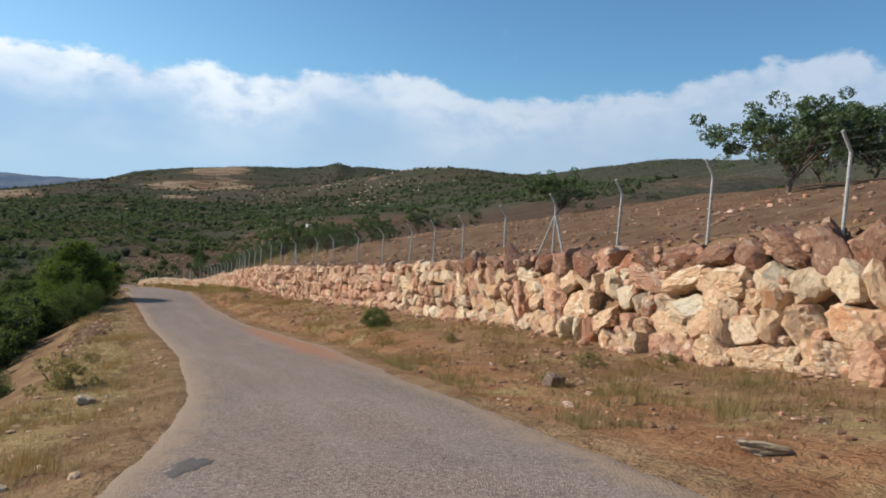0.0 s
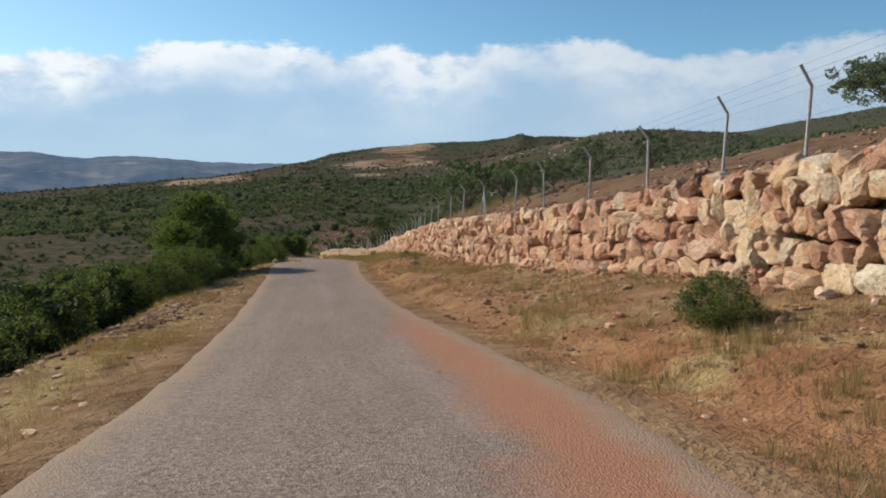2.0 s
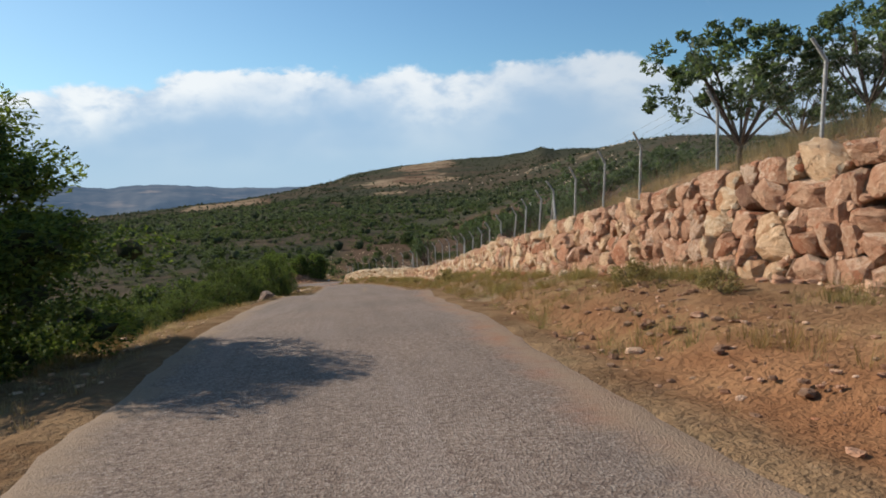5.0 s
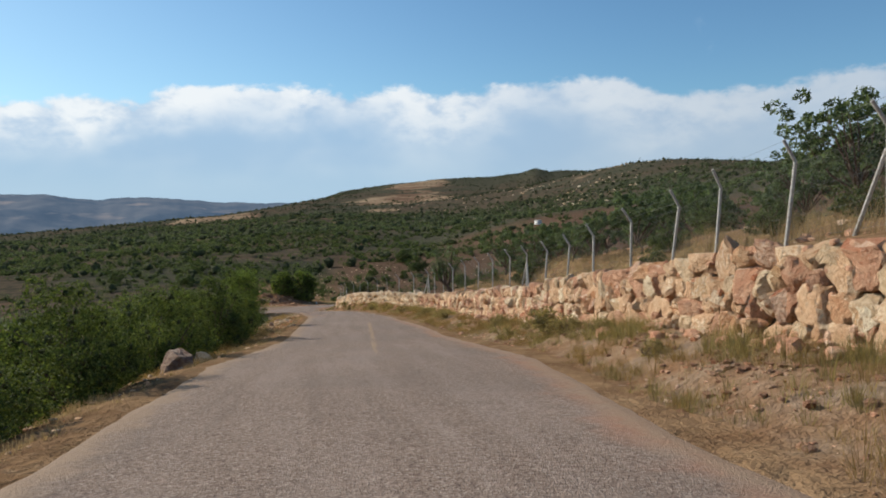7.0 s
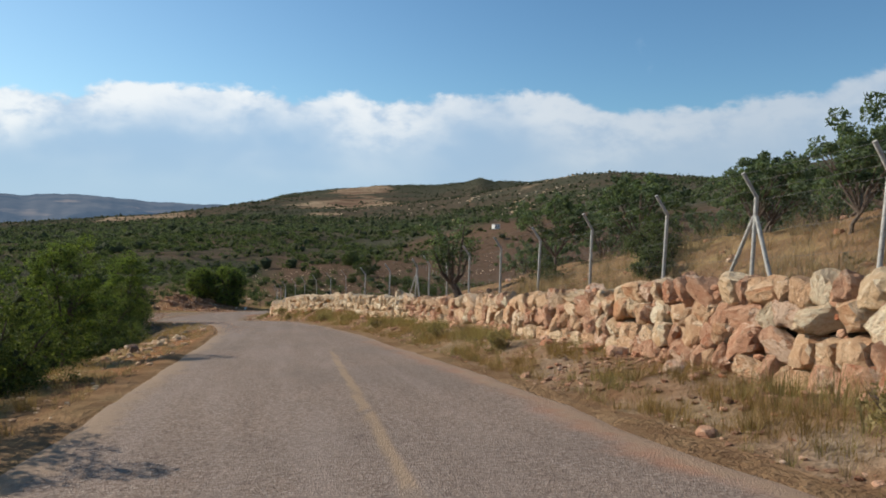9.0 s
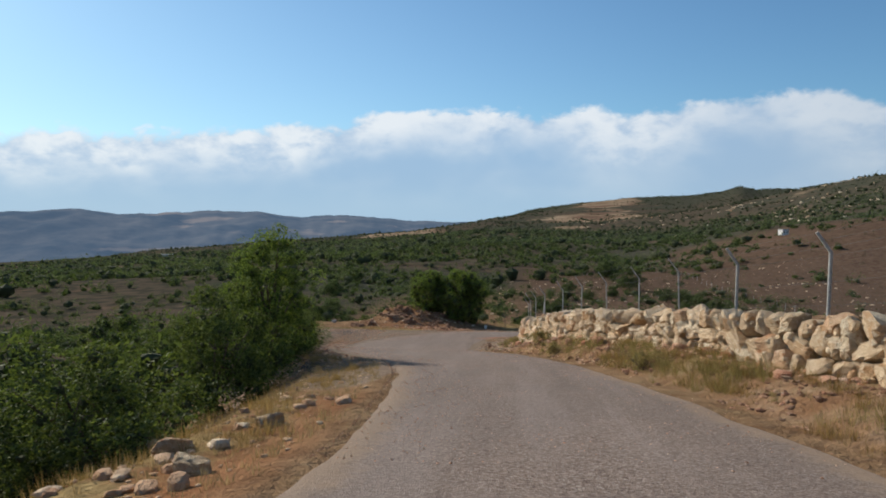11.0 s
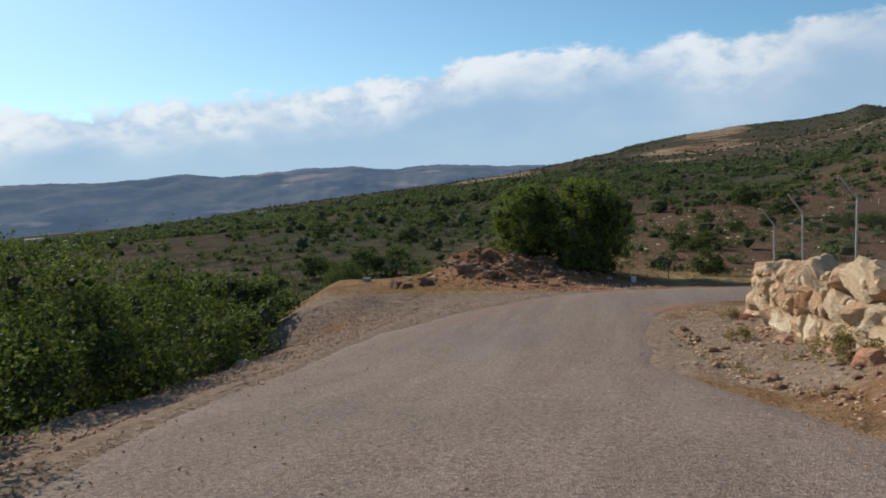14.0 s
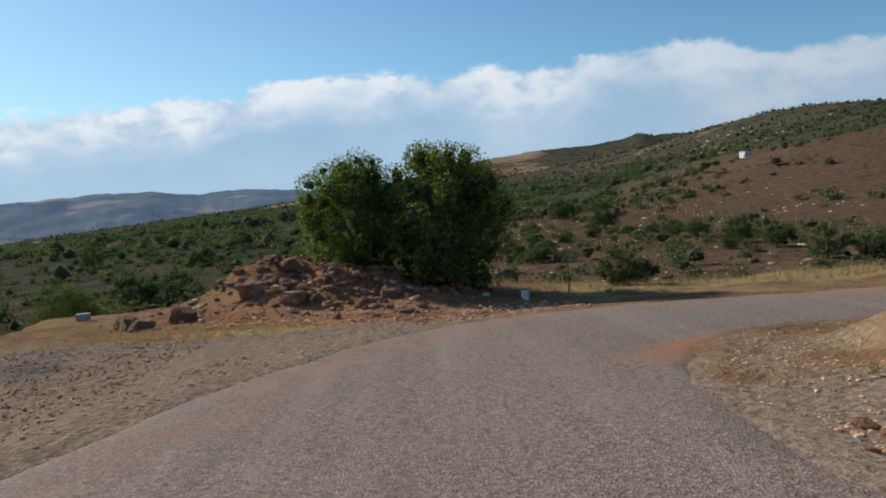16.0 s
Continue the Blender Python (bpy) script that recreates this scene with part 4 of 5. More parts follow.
def clumps(rng, n, spread, lumpy=0.55, floor=0.0):
    """Centres of foliage clumps filling an uneven rounded outline."""
    d = rng.normal(0, 1, (n, 3))
    d /= np.linalg.norm(d, axis=1)[:, None]
    r = rng.uniform(0.25, 1.0, n) ** 0.6
    bump_ = 1 + lumpy * np.array([noise.noise(Vector(v) * 1.7 + Vector((spread[0] * 9 + spread[2] * 5, 0, 0))) for v in d])
    c = d * (r * bump_)[:, None] * np.array(spread)
    c[:, 2] = np.where(c[:, 2] < floor, floor + (floor - c[:, 2]) * 0.3, c[:, 2])
    return c


def crown_mesh(name, seed, spread, centre, n_clump, r_clump, n_leaf, leaf, mat, core=0.62, lumpy=0.55, floor=-9.0, skin=0.5, taper=0.0):
    rng = np.random.default_rng(seed)
    C = clumps(rng, n_clump, spread, lumpy, floor)
    C[:, :2] *= 1.08 - taper * np.clip(C[:, 2:] / spread[2] + 0.2, 0, 1.2)
    C = C + np.array(centre)
    who = rng.integers(0, n_clump, n_leaf)
    d = rng.normal(0, 1, (n_leaf, 3))
    d /= np.linalg.norm(d, axis=1)[:, None]
    rad = r_clump * rng.uniform(0.6, 1.25, n_clump)[who] * rng.uniform(0.35, 1.0, n_leaf) ** skin
    V, F = leaf_quads(C[who] + d * rad[:, None] * np.array([1, 1, 0.8]), leaf, rng)
    V, T = [V], [F]
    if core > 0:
        # dark lump in each clump, standing for the shade inside the crown
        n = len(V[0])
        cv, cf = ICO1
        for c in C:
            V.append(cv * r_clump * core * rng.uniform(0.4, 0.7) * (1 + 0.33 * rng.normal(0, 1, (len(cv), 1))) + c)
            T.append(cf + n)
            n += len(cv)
    me = mesh_np(name, np.vstack(V), np.vstack(T), [mat, M_CORE_SHADE])
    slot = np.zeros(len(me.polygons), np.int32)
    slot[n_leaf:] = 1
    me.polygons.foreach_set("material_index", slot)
    return me


def limb_bars(rng, height, spread, n, r0, fork=0.35, bend=0.15):
    bars = []
    trunk = [(0, 0, -0.4), (rng.normal(0, bend * 0.3), rng.normal(0, bend * 0.3), height * fork * 0.5), (rng.normal(0, bend), rng.normal(0, bend), height * fork)]
    bars.append((trunk, [r0 * 1.25, r0, r0 * 0.85], 9))
    top = np.array(trunk[-1])
    for i in range(n):
        a = i * 2.4 + rng.uniform(-0.4, 0.4)
        rr = rng.uniform(0.45, 0.95)
        end = top + np.array([math.cos(a) * spread[0] * rr, math.sin(a) * spread[1] * rr, (height - top[2]) * rng.uniform(0.45, 0.95)])
        midp = top * 0.45 + end * 0.55 + np.array([0, 0, 0.15 * height * rng.uniform(-0.5, 0.6)])
        bars.append(([tuple(top - (0, 0, 0.05)), tuple(midp), tuple(end)], [r0 * 0.62, r0 * 0.4, r0 * 0.12], 6))
        for _ in range(2):
            e2 = midp + (end - midp) * 0.6 + rng.normal(0, 0.35, 3) * np.array(spread).mean() * 0.5
            bars.append(([tuple(midp), tuple((midp + e2) / 2 + rng.normal(0, 0.04, 3)), tuple(e2)], [r0 * 0.32, r0 * 0.2, r0 * 0.07], 5))
    return bars


def make_tree(name, seed, height, spread, crown_at, mat, n_clump, r_clump, n_leaf, leaf, trunk_r, limbs=7, fork=0.35, lumpy=0.55, core=0.5, floor=-9.0, taper=0.08):
    rng = np.random.default_rng(seed)
    return (bars_mesh("trunk", limb_bars(rng, height * 0.9, tuple(k * 0.84 for k in spread), limbs, trunk_r, fork), M_BARK),
            crown_mesh("crown", seed, spread, (0, 0, crown_at), n_clump, r_clump, n_leaf, leaf, mat, core, lumpy, floor, 0.5, taper))


def plant(kind, name, label, category, x, y, s=1.0, turn=0.0, sink=0.05, group="", tall=1.0, z=None):
    root = thing(name, label, category, None, group)
    zz = float(land(x, y)) if z is None else z
    root.matrix_world = Matrix.LocRotScale((x, y, zz - sink), Euler((0, 0, turn)), (s, s, s * tall))
    part("trunk", kind[0], root)
    part("crown", kind[1], root)
    return root


FIG = [make_tree("orchard_tree", 300 + i, 3.7, (2.1, 2.1, 1.3), 2.4, M_FIG, 74, 0.26, 5600, 0.078, 0.065, 12, 0.22, 0.6, 0.0, -1.05) for i in range(3)]
SPREAD = make_tree("spreading_tree", 309, 3.5, (3.1, 3.1, 1.25), 2.15, M_FIG, 105, 0.34, 11500, 0.080, 0.085, 14, 0.20, 0.5, 0.0, -1.25)
OAK = [make_tree("oak", 320 + i, 4.6, (1.75, 1.75, 2.2), 2.5, M_OAK, 170, 0.52, 46000, 0.046, 0.16, 7, 0.3, 0.22, 0.55) for i in range(2)]
TALL = make_tree("oak_tall", 331, 4.2, (1.9, 1.9, 2.6), 2.6, M_OAK, 170, 0.50, 62000, 0.042, 0.15, 7, 0.25, 0.15, 0.4, -9.0, 0.5)
BUSH = [make_tree("bush", 340 + i, 2.6, (1.7, 1.7, 1.35), 1.15, M_BUSH, 75, 0.46, 6500, 0.074, 0.07, 7, 0.15, 0.6, 0.6, -0.95) for i in range(3)]
LEAFY = [make_tree("bush", 345 + i, 2.6, (1.7, 1.7, 1.35), 1.15, M_BUSH, 90, 0.44, 26000, 0.036, 0.07, 7, 0.15, 0.55, 0.28, -0.95) for i in range(2)]
LIGHT = [make_tree("field_bush", 355 + i, 2.6, (1.7, 1.7, 1.35), 1.3, M_NEARSCRUB, 75, 0.44, 7000, 0.075, 0.08, 7, 0.2, 0.5, 0.5, -0.75) for i in range(2)]
OPEN = make_tree("open_tree", 350, 4.4, (1.25, 1.25, 2.0), 2.5, M_OAK, 130, 0.32, 30000, 0.034, 0.07, 9, 0.30, 0.6, 0.3)
HERB = [make_tree("herb", 360 + i, 0.7, (0.55, 0.55, 0.35), 0.3, M_HERB, 22, 0.16, 1500, 0.035, 0.015, 6, 0.1, 0.6, 0.0, -0.25) for i in range(2)]
R4 = np.random.default_rng(44)

# orchard behind the fence
for x, y, s in ((26, 10, 1.1), (17.0, 62.4, 0.78), (15.8, 66.4, 0.66), (13.2, 63.4, 0.72), (13.1, 69.5, 0.95), (11.0, 71.8, 1.22), (17.5, 78, 0.9),
                (13.1, 89.4, 0.95), (15.6, 86.2, 0.72), (18.5, 95, 0.9), (13.6, 102.9, 0.82), (17.4, 104.6, 0.85), (13.3, 108.4, 0.74), (13.6, 112.4, 0.66), (13.2, 117.8, 0.88), (17.0, 116.0, 0.85), (21.5, 117, 0.9),
                (12.6, 124.4, 1.0), (17.0, 125, 0.95), (22, 122, 1.0), (22, 133, 1.0), (26, 128, 1.1), (16.5, 138, 0.9), (20, 142, 1.0), (24.5, 138.5, 1.1), (18.5, 132, 1.0), (29, 135, 1.1), (31, 129, 1.15), (34.5, 138, 1.1), (28, 145, 1.0), (36, 125, 1.15), (31, 118, 1.1), (29, 110, 1.1), (34, 104, 1.15), (25, 108, 1.2), (23, 99, 1.1), (26, 86, 1.1), (25, 70, 1.0)):
    plant(FIG[R4.integers(3)], "orchard_tree", "broad-leaved orchard tree with an open grey-green crown", "tree", x, y, s, R4.uniform(0, 6.3), group="orchard trees")
for x, y, s, turn in ((33.0, 56.2, 1.25, 0.4), (34.2, 32.5, 1.75, 1.9), (39.4, 30.4, 1.6, 3.6), (43.0, 37.0, 1.4, 5.0), (18.7, 110.3, 0.98, 2.6)):
    plant(SPREAD, "orchard_tree", "wide spreading orchard tree with low leafy boughs", "tree", x, y, s, turn, group="orchard trees", tall=1.2 if y > 100 else 1.0)
# a lopped tree by the fence: a leaning stump that forks into upright leafy poles
def lopped_tree(x, y):
    rng = np.random.default_rng(371)
    root = thing("lopped_tree", "lopped old tree with forked bare limbs by the fence", "tree", pose(x, y, float(land(x, y)) - 0.05))
    top = np.array((-0.35, -0.1, 0.75))
    bars = [([(0.1, 0, -0.3), (-0.08, 0, 0.3), tuple(top)], [0.24, 0.20, 0.16], 9)]
    puffs = []
    for dx, dy, h in ((-0.75, 0.1, 3.5), (-0.35, -0.4, 2.7), (0.05, 0.3, 2.9), (0.45, -0.2, 3.75), (0.95, 0.25, 2.8), (-1.0, -0.2, 2.5)):
        knee = top + np.array((dx * 0.55, dy * 0.6, 0.45))
        tip = np.array((top[0] + dx * 1.05, dy, h))
        bars.append(([tuple(top - (0, 0, 0.08)), tuple(knee), tuple(knee * 0.4 + tip * 0.6), tuple(tip)], [0.10, 0.075, 0.05, 0.015], 7))
        for f in np.linspace(0.30, 1.0, 8):
            puffs.append(knee * (1 - f) + tip * f + rng.normal(0, 0.09, 3) * np.array((1.5, 1.5, 1)))
    who = rng.integers(0, len(puffs), 2100)
    d = rng.normal(0, 0.16, (2100, 3)) * np.array((1, 1, 0.9))
    V, F = leaf_quads(np.array(puffs)[who] + d, 0.075, rng)
    part("trunk", bars_mesh("trunk", bars, M_BARK), root)
    part("crown", mesh_np("crown", V, F, M_FIG), root)


lopped_tree(8.75, 126.8)

# the bush belt on the downhill side
plant(TALL, "roadside_oak", "tall dense evergreen oak leaning over the road's edge", "tree", -7.4, 66.0, 1.60, 0.4, tall=0.75)
for x, y, s in ((-7.8, 61.8, 1.0), (-9.6, 53.0, 1.15), (-10.5, 57, 1.35), (-10.2, 48.5, 1.25), (-12.2, 52.5, 1.5), (-10.6, 43.5, 1.2), (-12.6, 46, 1.5), (-11.4, 38.5, 1.25), (-13.4, 41, 1.5), (-11.2, 33.5, 1.1), (-13.4, 35.5, 1.5),
                (-12.2, 28.5, 1.2), (-14.5, 30.5, 1.5), (-8.6, 27.2, 0.8), (-12.8, 22.5, 1.2), (-15, 25, 1.5), (-13.5, 15.5, 1.2), (-16, 19, 1.5), (-15.5, 8, 1.3), (-15.5, 57.5, 1.6), (-16.5, 47, 1.7), (-17.5, 37, 1.7), (-18, 27, 1.7), (-20, 52, 1.8), (-22, 42, 1.8), (-13.5, 63.5, 1.6),
                (-6.0, 61.5, 0.9), (-6.6, 57.2, 0.9), (-7.6, 53.8, 1.0), (-6.9, 59.6, 1.05), (-7.8, 70.5, 0.8), (-6.9, 73.5, 0.72), (-6.9, 78, 0.66), (-8.8, 76, 0.75), (-6.8, 82.5, 0.76), (-8.5, 85.5, 0.98), (-6.8, 87, 0.9), (-8.8, 91, 1.3), (-7.0, 94, 1.0), (-9.2, 96.5, 1.25), (-7.6, 99.5, 1.0),
                (-11.5, 81, 1.35), (-12, 91, 1.6), (-11.5, 101, 1.4), (-12, 70, 1.6), (-15, 76, 1.7), (-16, 88, 1.7), (-9.0, 105.5, 1.1), (-9.4, 112.5, 1.15), (-12, 108, 1.5), (-9.4, 119, 1.3), (-8.8, 125, 1.25), (-11.2, 122, 1.5), (-8.0, 130.5, 1.2), (-10, 133, 1.4),
                (-12.6, 129, 1.5), (-15, 115, 1.6), (-16, 124, 1.6), (-9.4, 145.6, 0.9), (-10.4, 148.6, 1.0), (-5.7, 110.3, 0.95), (-6.2, 107.2, 1.0), (-6.4, 103.6, 1.0), (-10.9, 146.0, 1.3), (-12.2, 150.0, 1.35), (-14.6, 148, 1.5), (-13.2, 155.0, 1.4), (-16.4, 152.5, 1.5), (-14.2, 159.5, 1.35), (-16.6, 157, 1.6), (-16.0, 164.0, 1.35), (-18.2, 161.5, 1.6), (-17.6, 168.5, 1.25), (-19.5, 173.0, 1.2), (-20.4, 168, 1.5), (-21.5, 178, 1.1), (-23.5, 175, 1.4),
                (-21, 161, 1.45), (-21.5, 167.5, 1.2), (-17, 143, 1.5), (-20, 150, 1.6), (-24, 165, 1.4), (-25, 172, 1.2), (-23, 155, 1.6), (-28, 167, 1.4), (-14, 138, 1.5), (-27, 160, 1.6), (-32, 172, 1.5)):
    plant(LEAFY[R4.integers(2)] if x > (-15.2 if y > 143 else -8.7) else BUSH[R4.integers(3)], "bush", "dense dark green evergreen bush below the road", "bush", x + (1.1 if 74 < y < 106 and x > -8 else 0.0), y, s, R4.uniform(0, 6.3), 0.25, "bushes below the road", R4.uniform(0.9, 1.15) * (1.25 if 86 < y < 106 and x > -8 else 1.0))
plant(OPEN, "wild_pear", "open small-leaved tree with upright twigs at the roadside", "tree", -5.8, 116.6, 0.92, 1.0)
plant(OPEN, "wild_pear", "open small-leaved tree with upright twigs at the roadside", "tree", -8.9, 143.2, 1.24, 2.2)
plant(LEAFY[1], "bush", "dense dark green evergreen bush below the road", "bush", -9.2, 139.5, 1.3, 0.3, 0.1, "bushes below the road", 1.2)
# the pair beyond the bend
plant(OAK[0], "round_oak", "round dense evergreen oak on the spoil heap", "tree", -7.6, 179.9, 0.88, 0.0, 0.65, "pair of oaks", 1.08)
plant(OAK[1], "round_oak", "taller round evergreen oak on the spoil heap", "tree", -4.75, 179.3, 1.08, 1.3, 0.95, "pair of oaks", 1.13)
for x, y, s in ((-9.9, 182.5, 0.55), (-10.6, 184, 0.6), (-12.5, 186.5, 0.6), (-15, 188, 0.7), (-20, 186, 0.8), (-24, 182, 0.8)):
    plant(LEAFY[R4.integers(2)], "bush", "small green bush beside the spoil heap", "bush", x, y, s, R4.uniform(0, 6.3), 0.05, "bushes beside the heap")
plant(LEAFY[0], "verge_bush", "low dark olive bush growing on the verge", "bush", 6.3, 30.2, 0.40, 1.0, 0.05, "", 0.9)
for x, y, s in ((11.2, 96.8, 0.34), (12.6, 98.6, 0.42), (10.6, 112.6, 0.42), (11.6, 114.2, 0.55), (12.6, 91.8, 0.45), (11.6, 87.0, 0.4), (15.0, 99.5, 0.5), (11.0, 121.4, 0.36)):
    plant(LIGHT[R4.integers(2)], "terrace_bush", "low grey-green bush on the dry terrace", "bush", x, y, s, R4.uniform(0, 6.3), 0.08, "bushes on the terrace", 0.85)
for x, y, s in ((6.0, 64, 0.8), (5.6, 67, 0.9), (5.3, 84.5, 0.6), (5.7, 90.6, 0.8), (5.7, 91.8, 1.4), (5.2, 95.5, 0.8), (5.9, 88.4, 0.7), (6.7, 15.2, 0.7), (6.3, 22.5, 0.6), (6.2, 100, 1.0), (5.8, 112, 0.9), (5.6, 118, 1.0), (4.8, 127.5, 0.9), (3.2, 138, 0.9), (1.3, 147.2, 0.9), (0.9, 150.8, 1.0), (-0.1, 155.8, 0.8), (-0.9, 160.5, 0.6), (-0.4, 164.2, 0.5),
                (-5.5, 20.6, 1.5), (-5.0, 28, 0.6), (8.2, 14.0, 0.6), (4.2, 13.0, 0.5)):
    plant(HERB[R4.integers(2)], "herb_tuft", "wiry olive-green herb growing on the verge", "weed", x, y, s, R4.uniform(0, 6.3), 0.02, "weeds on the verge")


# ---- scrub of the valley and hillsides ----
def scatter(rng, n, r0, r1, b0, b1, keep):
    """Places in a fan seen from the road, thinned by keep(x, y)."""
    r = np.sqrt(rng.uniform(r0 * r0, r1 * r1, n * 4))
    b = np.radians(rng.uniform(b0, b1, n * 4))
    x, y = r * np.sin(b), 80 + r * np.cos(b)
    ok = rng.random(n * 4) < keep(x, y)
    return x[ok][:n], y[ok][:n]


def patchy(x, y):
    d = 0.85 + 0.85 * wave(x, y, 30, 3.0) + 0.7 * wave(x, y, 120, 1.0)
    bare = np.exp(-((x - 135) / 80) ** 2 - ((y - 360) / 90) ** 2)
    b, r = np.degrees(np.arctan2(x, y - 80)), np.hypot(x, y - 80)
    bare = bare + np.exp(-((b - 6) / 4.6) ** 2 - ((r - 1650) / 420) ** 2) + np.exp(-((b + 9) / 3.4) ** 2 - ((r - 1250) / 90) ** 2)
    d = d + 0.55 * np.exp(-((r - 620) / 190) ** 2) * (1 - smooth(2, 12, b))
    road_near = (x > -19) & (y < 176) & (x < 32)
    heap = (x > -26) & (x < 16) & (y >= 150) & (y < 190)
    tilled = (x > -4) & (x < 120) & (y > 185) & (y < 300)
    return np.clip(d - 1.2 * bare, 0.02, 1) * ~road_near * ~heap * np.where(tilled, np.where((y < 262) & (x < 46), 0.85, 0.12), 1.0)


def scrub_mesh(name, seed, x, y, size, n_leaf, leaf, mat, core=None, middle=0.5):
    """Many low shrubs, each a few lobes of leaf sprays, with an uneven shade-dark core if asked."""
    rng = np.random.default_rng(seed)
    n = len(x)
    s = size * np.clip(rng.lognormal(-0.45, 0.58, n), 0.2, 2.2)
    base = np.stack([x, y, land(x, y)], 1)
    tall = rng.uniform(0.65, 1.30, n)
    lobes = rng.normal(0, 0.34, (n, 4, 3)) * np.array((1, 1, 0.55)) + np.array((0, 0, 0.30))
    who = rng.integers(0, 4, (n, n_leaf))
    d = rng.normal(0, 1, (n, n_leaf, 3))
    d *= (rng.uniform(0.6, 1.0, (n, n_leaf)) * 0.42 / np.linalg.norm(d, axis=2))[..., None]
    c = np.take_along_axis(lobes, who[..., None], 1) + d
    c[..., 2] = np.abs(c[..., 2]) * tall[:, None]
    c = base[:, None, :] + c * s[:, None, None]
    V, F = leaf_quads(c.reshape(-1, 3), (np.repeat(s, n_leaf) * leaf).mean() * 1.15, rng)
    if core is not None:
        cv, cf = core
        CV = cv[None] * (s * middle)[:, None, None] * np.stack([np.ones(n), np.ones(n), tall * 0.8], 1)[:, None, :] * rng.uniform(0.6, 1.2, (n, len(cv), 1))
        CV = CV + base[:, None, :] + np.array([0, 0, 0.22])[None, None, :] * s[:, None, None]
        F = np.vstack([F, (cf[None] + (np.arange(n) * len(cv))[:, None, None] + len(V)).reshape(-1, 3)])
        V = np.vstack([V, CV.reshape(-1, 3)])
    me = mesh_np(name, V, F, [mat, M_CORE_SHADE])
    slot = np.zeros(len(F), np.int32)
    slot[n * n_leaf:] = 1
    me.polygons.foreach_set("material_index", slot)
    return me


R5 = np.random.default_rng(55)
x, y = scatter(R5, 1500, 92, 200, -62, 50, lambda x, y: patchy(x, y))
tagged(new("heath_scrub", scrub_mesh("heath_scrub", 7, x, y, 2.1, 200, 0.070, M_NEARSCRUB, ICO1, 0.24)), "leafy green scrub on the stony slope past the bend", "scrub", kind="stuff")
x, y = scatter(R5, 4000, 200, 380, -62, 50, lambda x, y: patchy(x, y))
tagged(new("near_scrub", scrub_mesh("near_scrub", 1, x, y, 3.0, 76, 0.105, M_NEARSCRUB, ICO1, 0.28)), "green scrub scattered over the slope below", "scrub", kind="stuff")
x, y = scatter(R5, 17000, 380, 900, -55, 48, lambda x, y: patchy(x, y))
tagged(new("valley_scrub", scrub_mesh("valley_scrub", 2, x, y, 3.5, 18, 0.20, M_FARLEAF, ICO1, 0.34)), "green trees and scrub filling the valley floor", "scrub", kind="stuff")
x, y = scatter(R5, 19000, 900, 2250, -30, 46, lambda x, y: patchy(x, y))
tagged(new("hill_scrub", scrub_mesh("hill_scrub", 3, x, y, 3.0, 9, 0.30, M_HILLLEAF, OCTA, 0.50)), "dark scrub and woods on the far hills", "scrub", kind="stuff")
x, y = R5.uniform(-120, -20, 1100), R5.uniform(-10, 175, 1100)
tagged(new("slope_scrub", scrub_mesh("slope_scrub", 5, x, y, 2.8, 110, 0.11, M_NEARSCRUB)), "green scrub on the slope below the road", "scrub", kind="stuff")
x, y = R5.uniform(44, 190, 900), R5.uniform(-20, 190, 900)
tagged(new("hillside_scrub", scrub_mesh("hillside_scrub", 4, x, y, 2.2, 90, 0.11, M_NEARSCRUB)), "scrub on the hillside above the orchard", "scrub", kind="stuff")
x, y = R5.uniform(10, 150, 6000), R5.uniform(98, 330, 6000)
keep = ((x > fence_x(np.clip(y, 0, 166)) + 1.5) | (y > 186)) & (bend_gap(x, y) > 3) & (wave(x, y, 9, 4.0) + 0.8 * wave(x, y, 33, 2.0) > -0.25)
tagged(new("dry_scrub", scrub_mesh("dry_scrub", 6, x[keep], y[keep], 0.85, 26, 0.12, M_DULL)), "low dull brown scrub and dry stalks on the field", "scrub", kind="stuff")

# trees of the stony field past the bend
for x, y, s, k in ((23.1, 301.4, 1.57, 0), (23.9, 270.4, 1.54, 1), (11.8, 210.8, 0.49, 2), (0.9, 179.9, 0.46, 3), (27.1, 256.5, 0.6, 0), (26.9, 248.0, 0.79, 1), (29.0, 244.7, 0.87, 2), (29.4, 233.7, 1.0, 3), (29.7, 226.2, 0.98, 0), (28.2, 214.9, 0.88, 1), (31.1, 213.5, 0.83, 2), (6.3, 227.1, 0.73, 3), (4.0, 231.2, 0.77, 0), (25.4, 227.5, 0.57, 1), (13.2, 249.6, 0.66, 2), (-25.1, 212.3, 0.9, 3), (-28.1, 212.3, 1.1, 0), (-54.9, 263.6, 1.08, 1), (-35.1, 252.4, 1.02, 2), (-39.2, 289.6, 1.12, 3), (-34.0, 212.7, 1.03, 0), (18.4, 255.5, 0.71, 1), (10.8, 263.7, 0.88, 2)):
    plant(LIGHT[k % 2], "field_tree", "small round green tree in the stony field", "tree", x, y, s, R5.uniform(0, 6.3), 0.1, "trees in the field", 1.05)


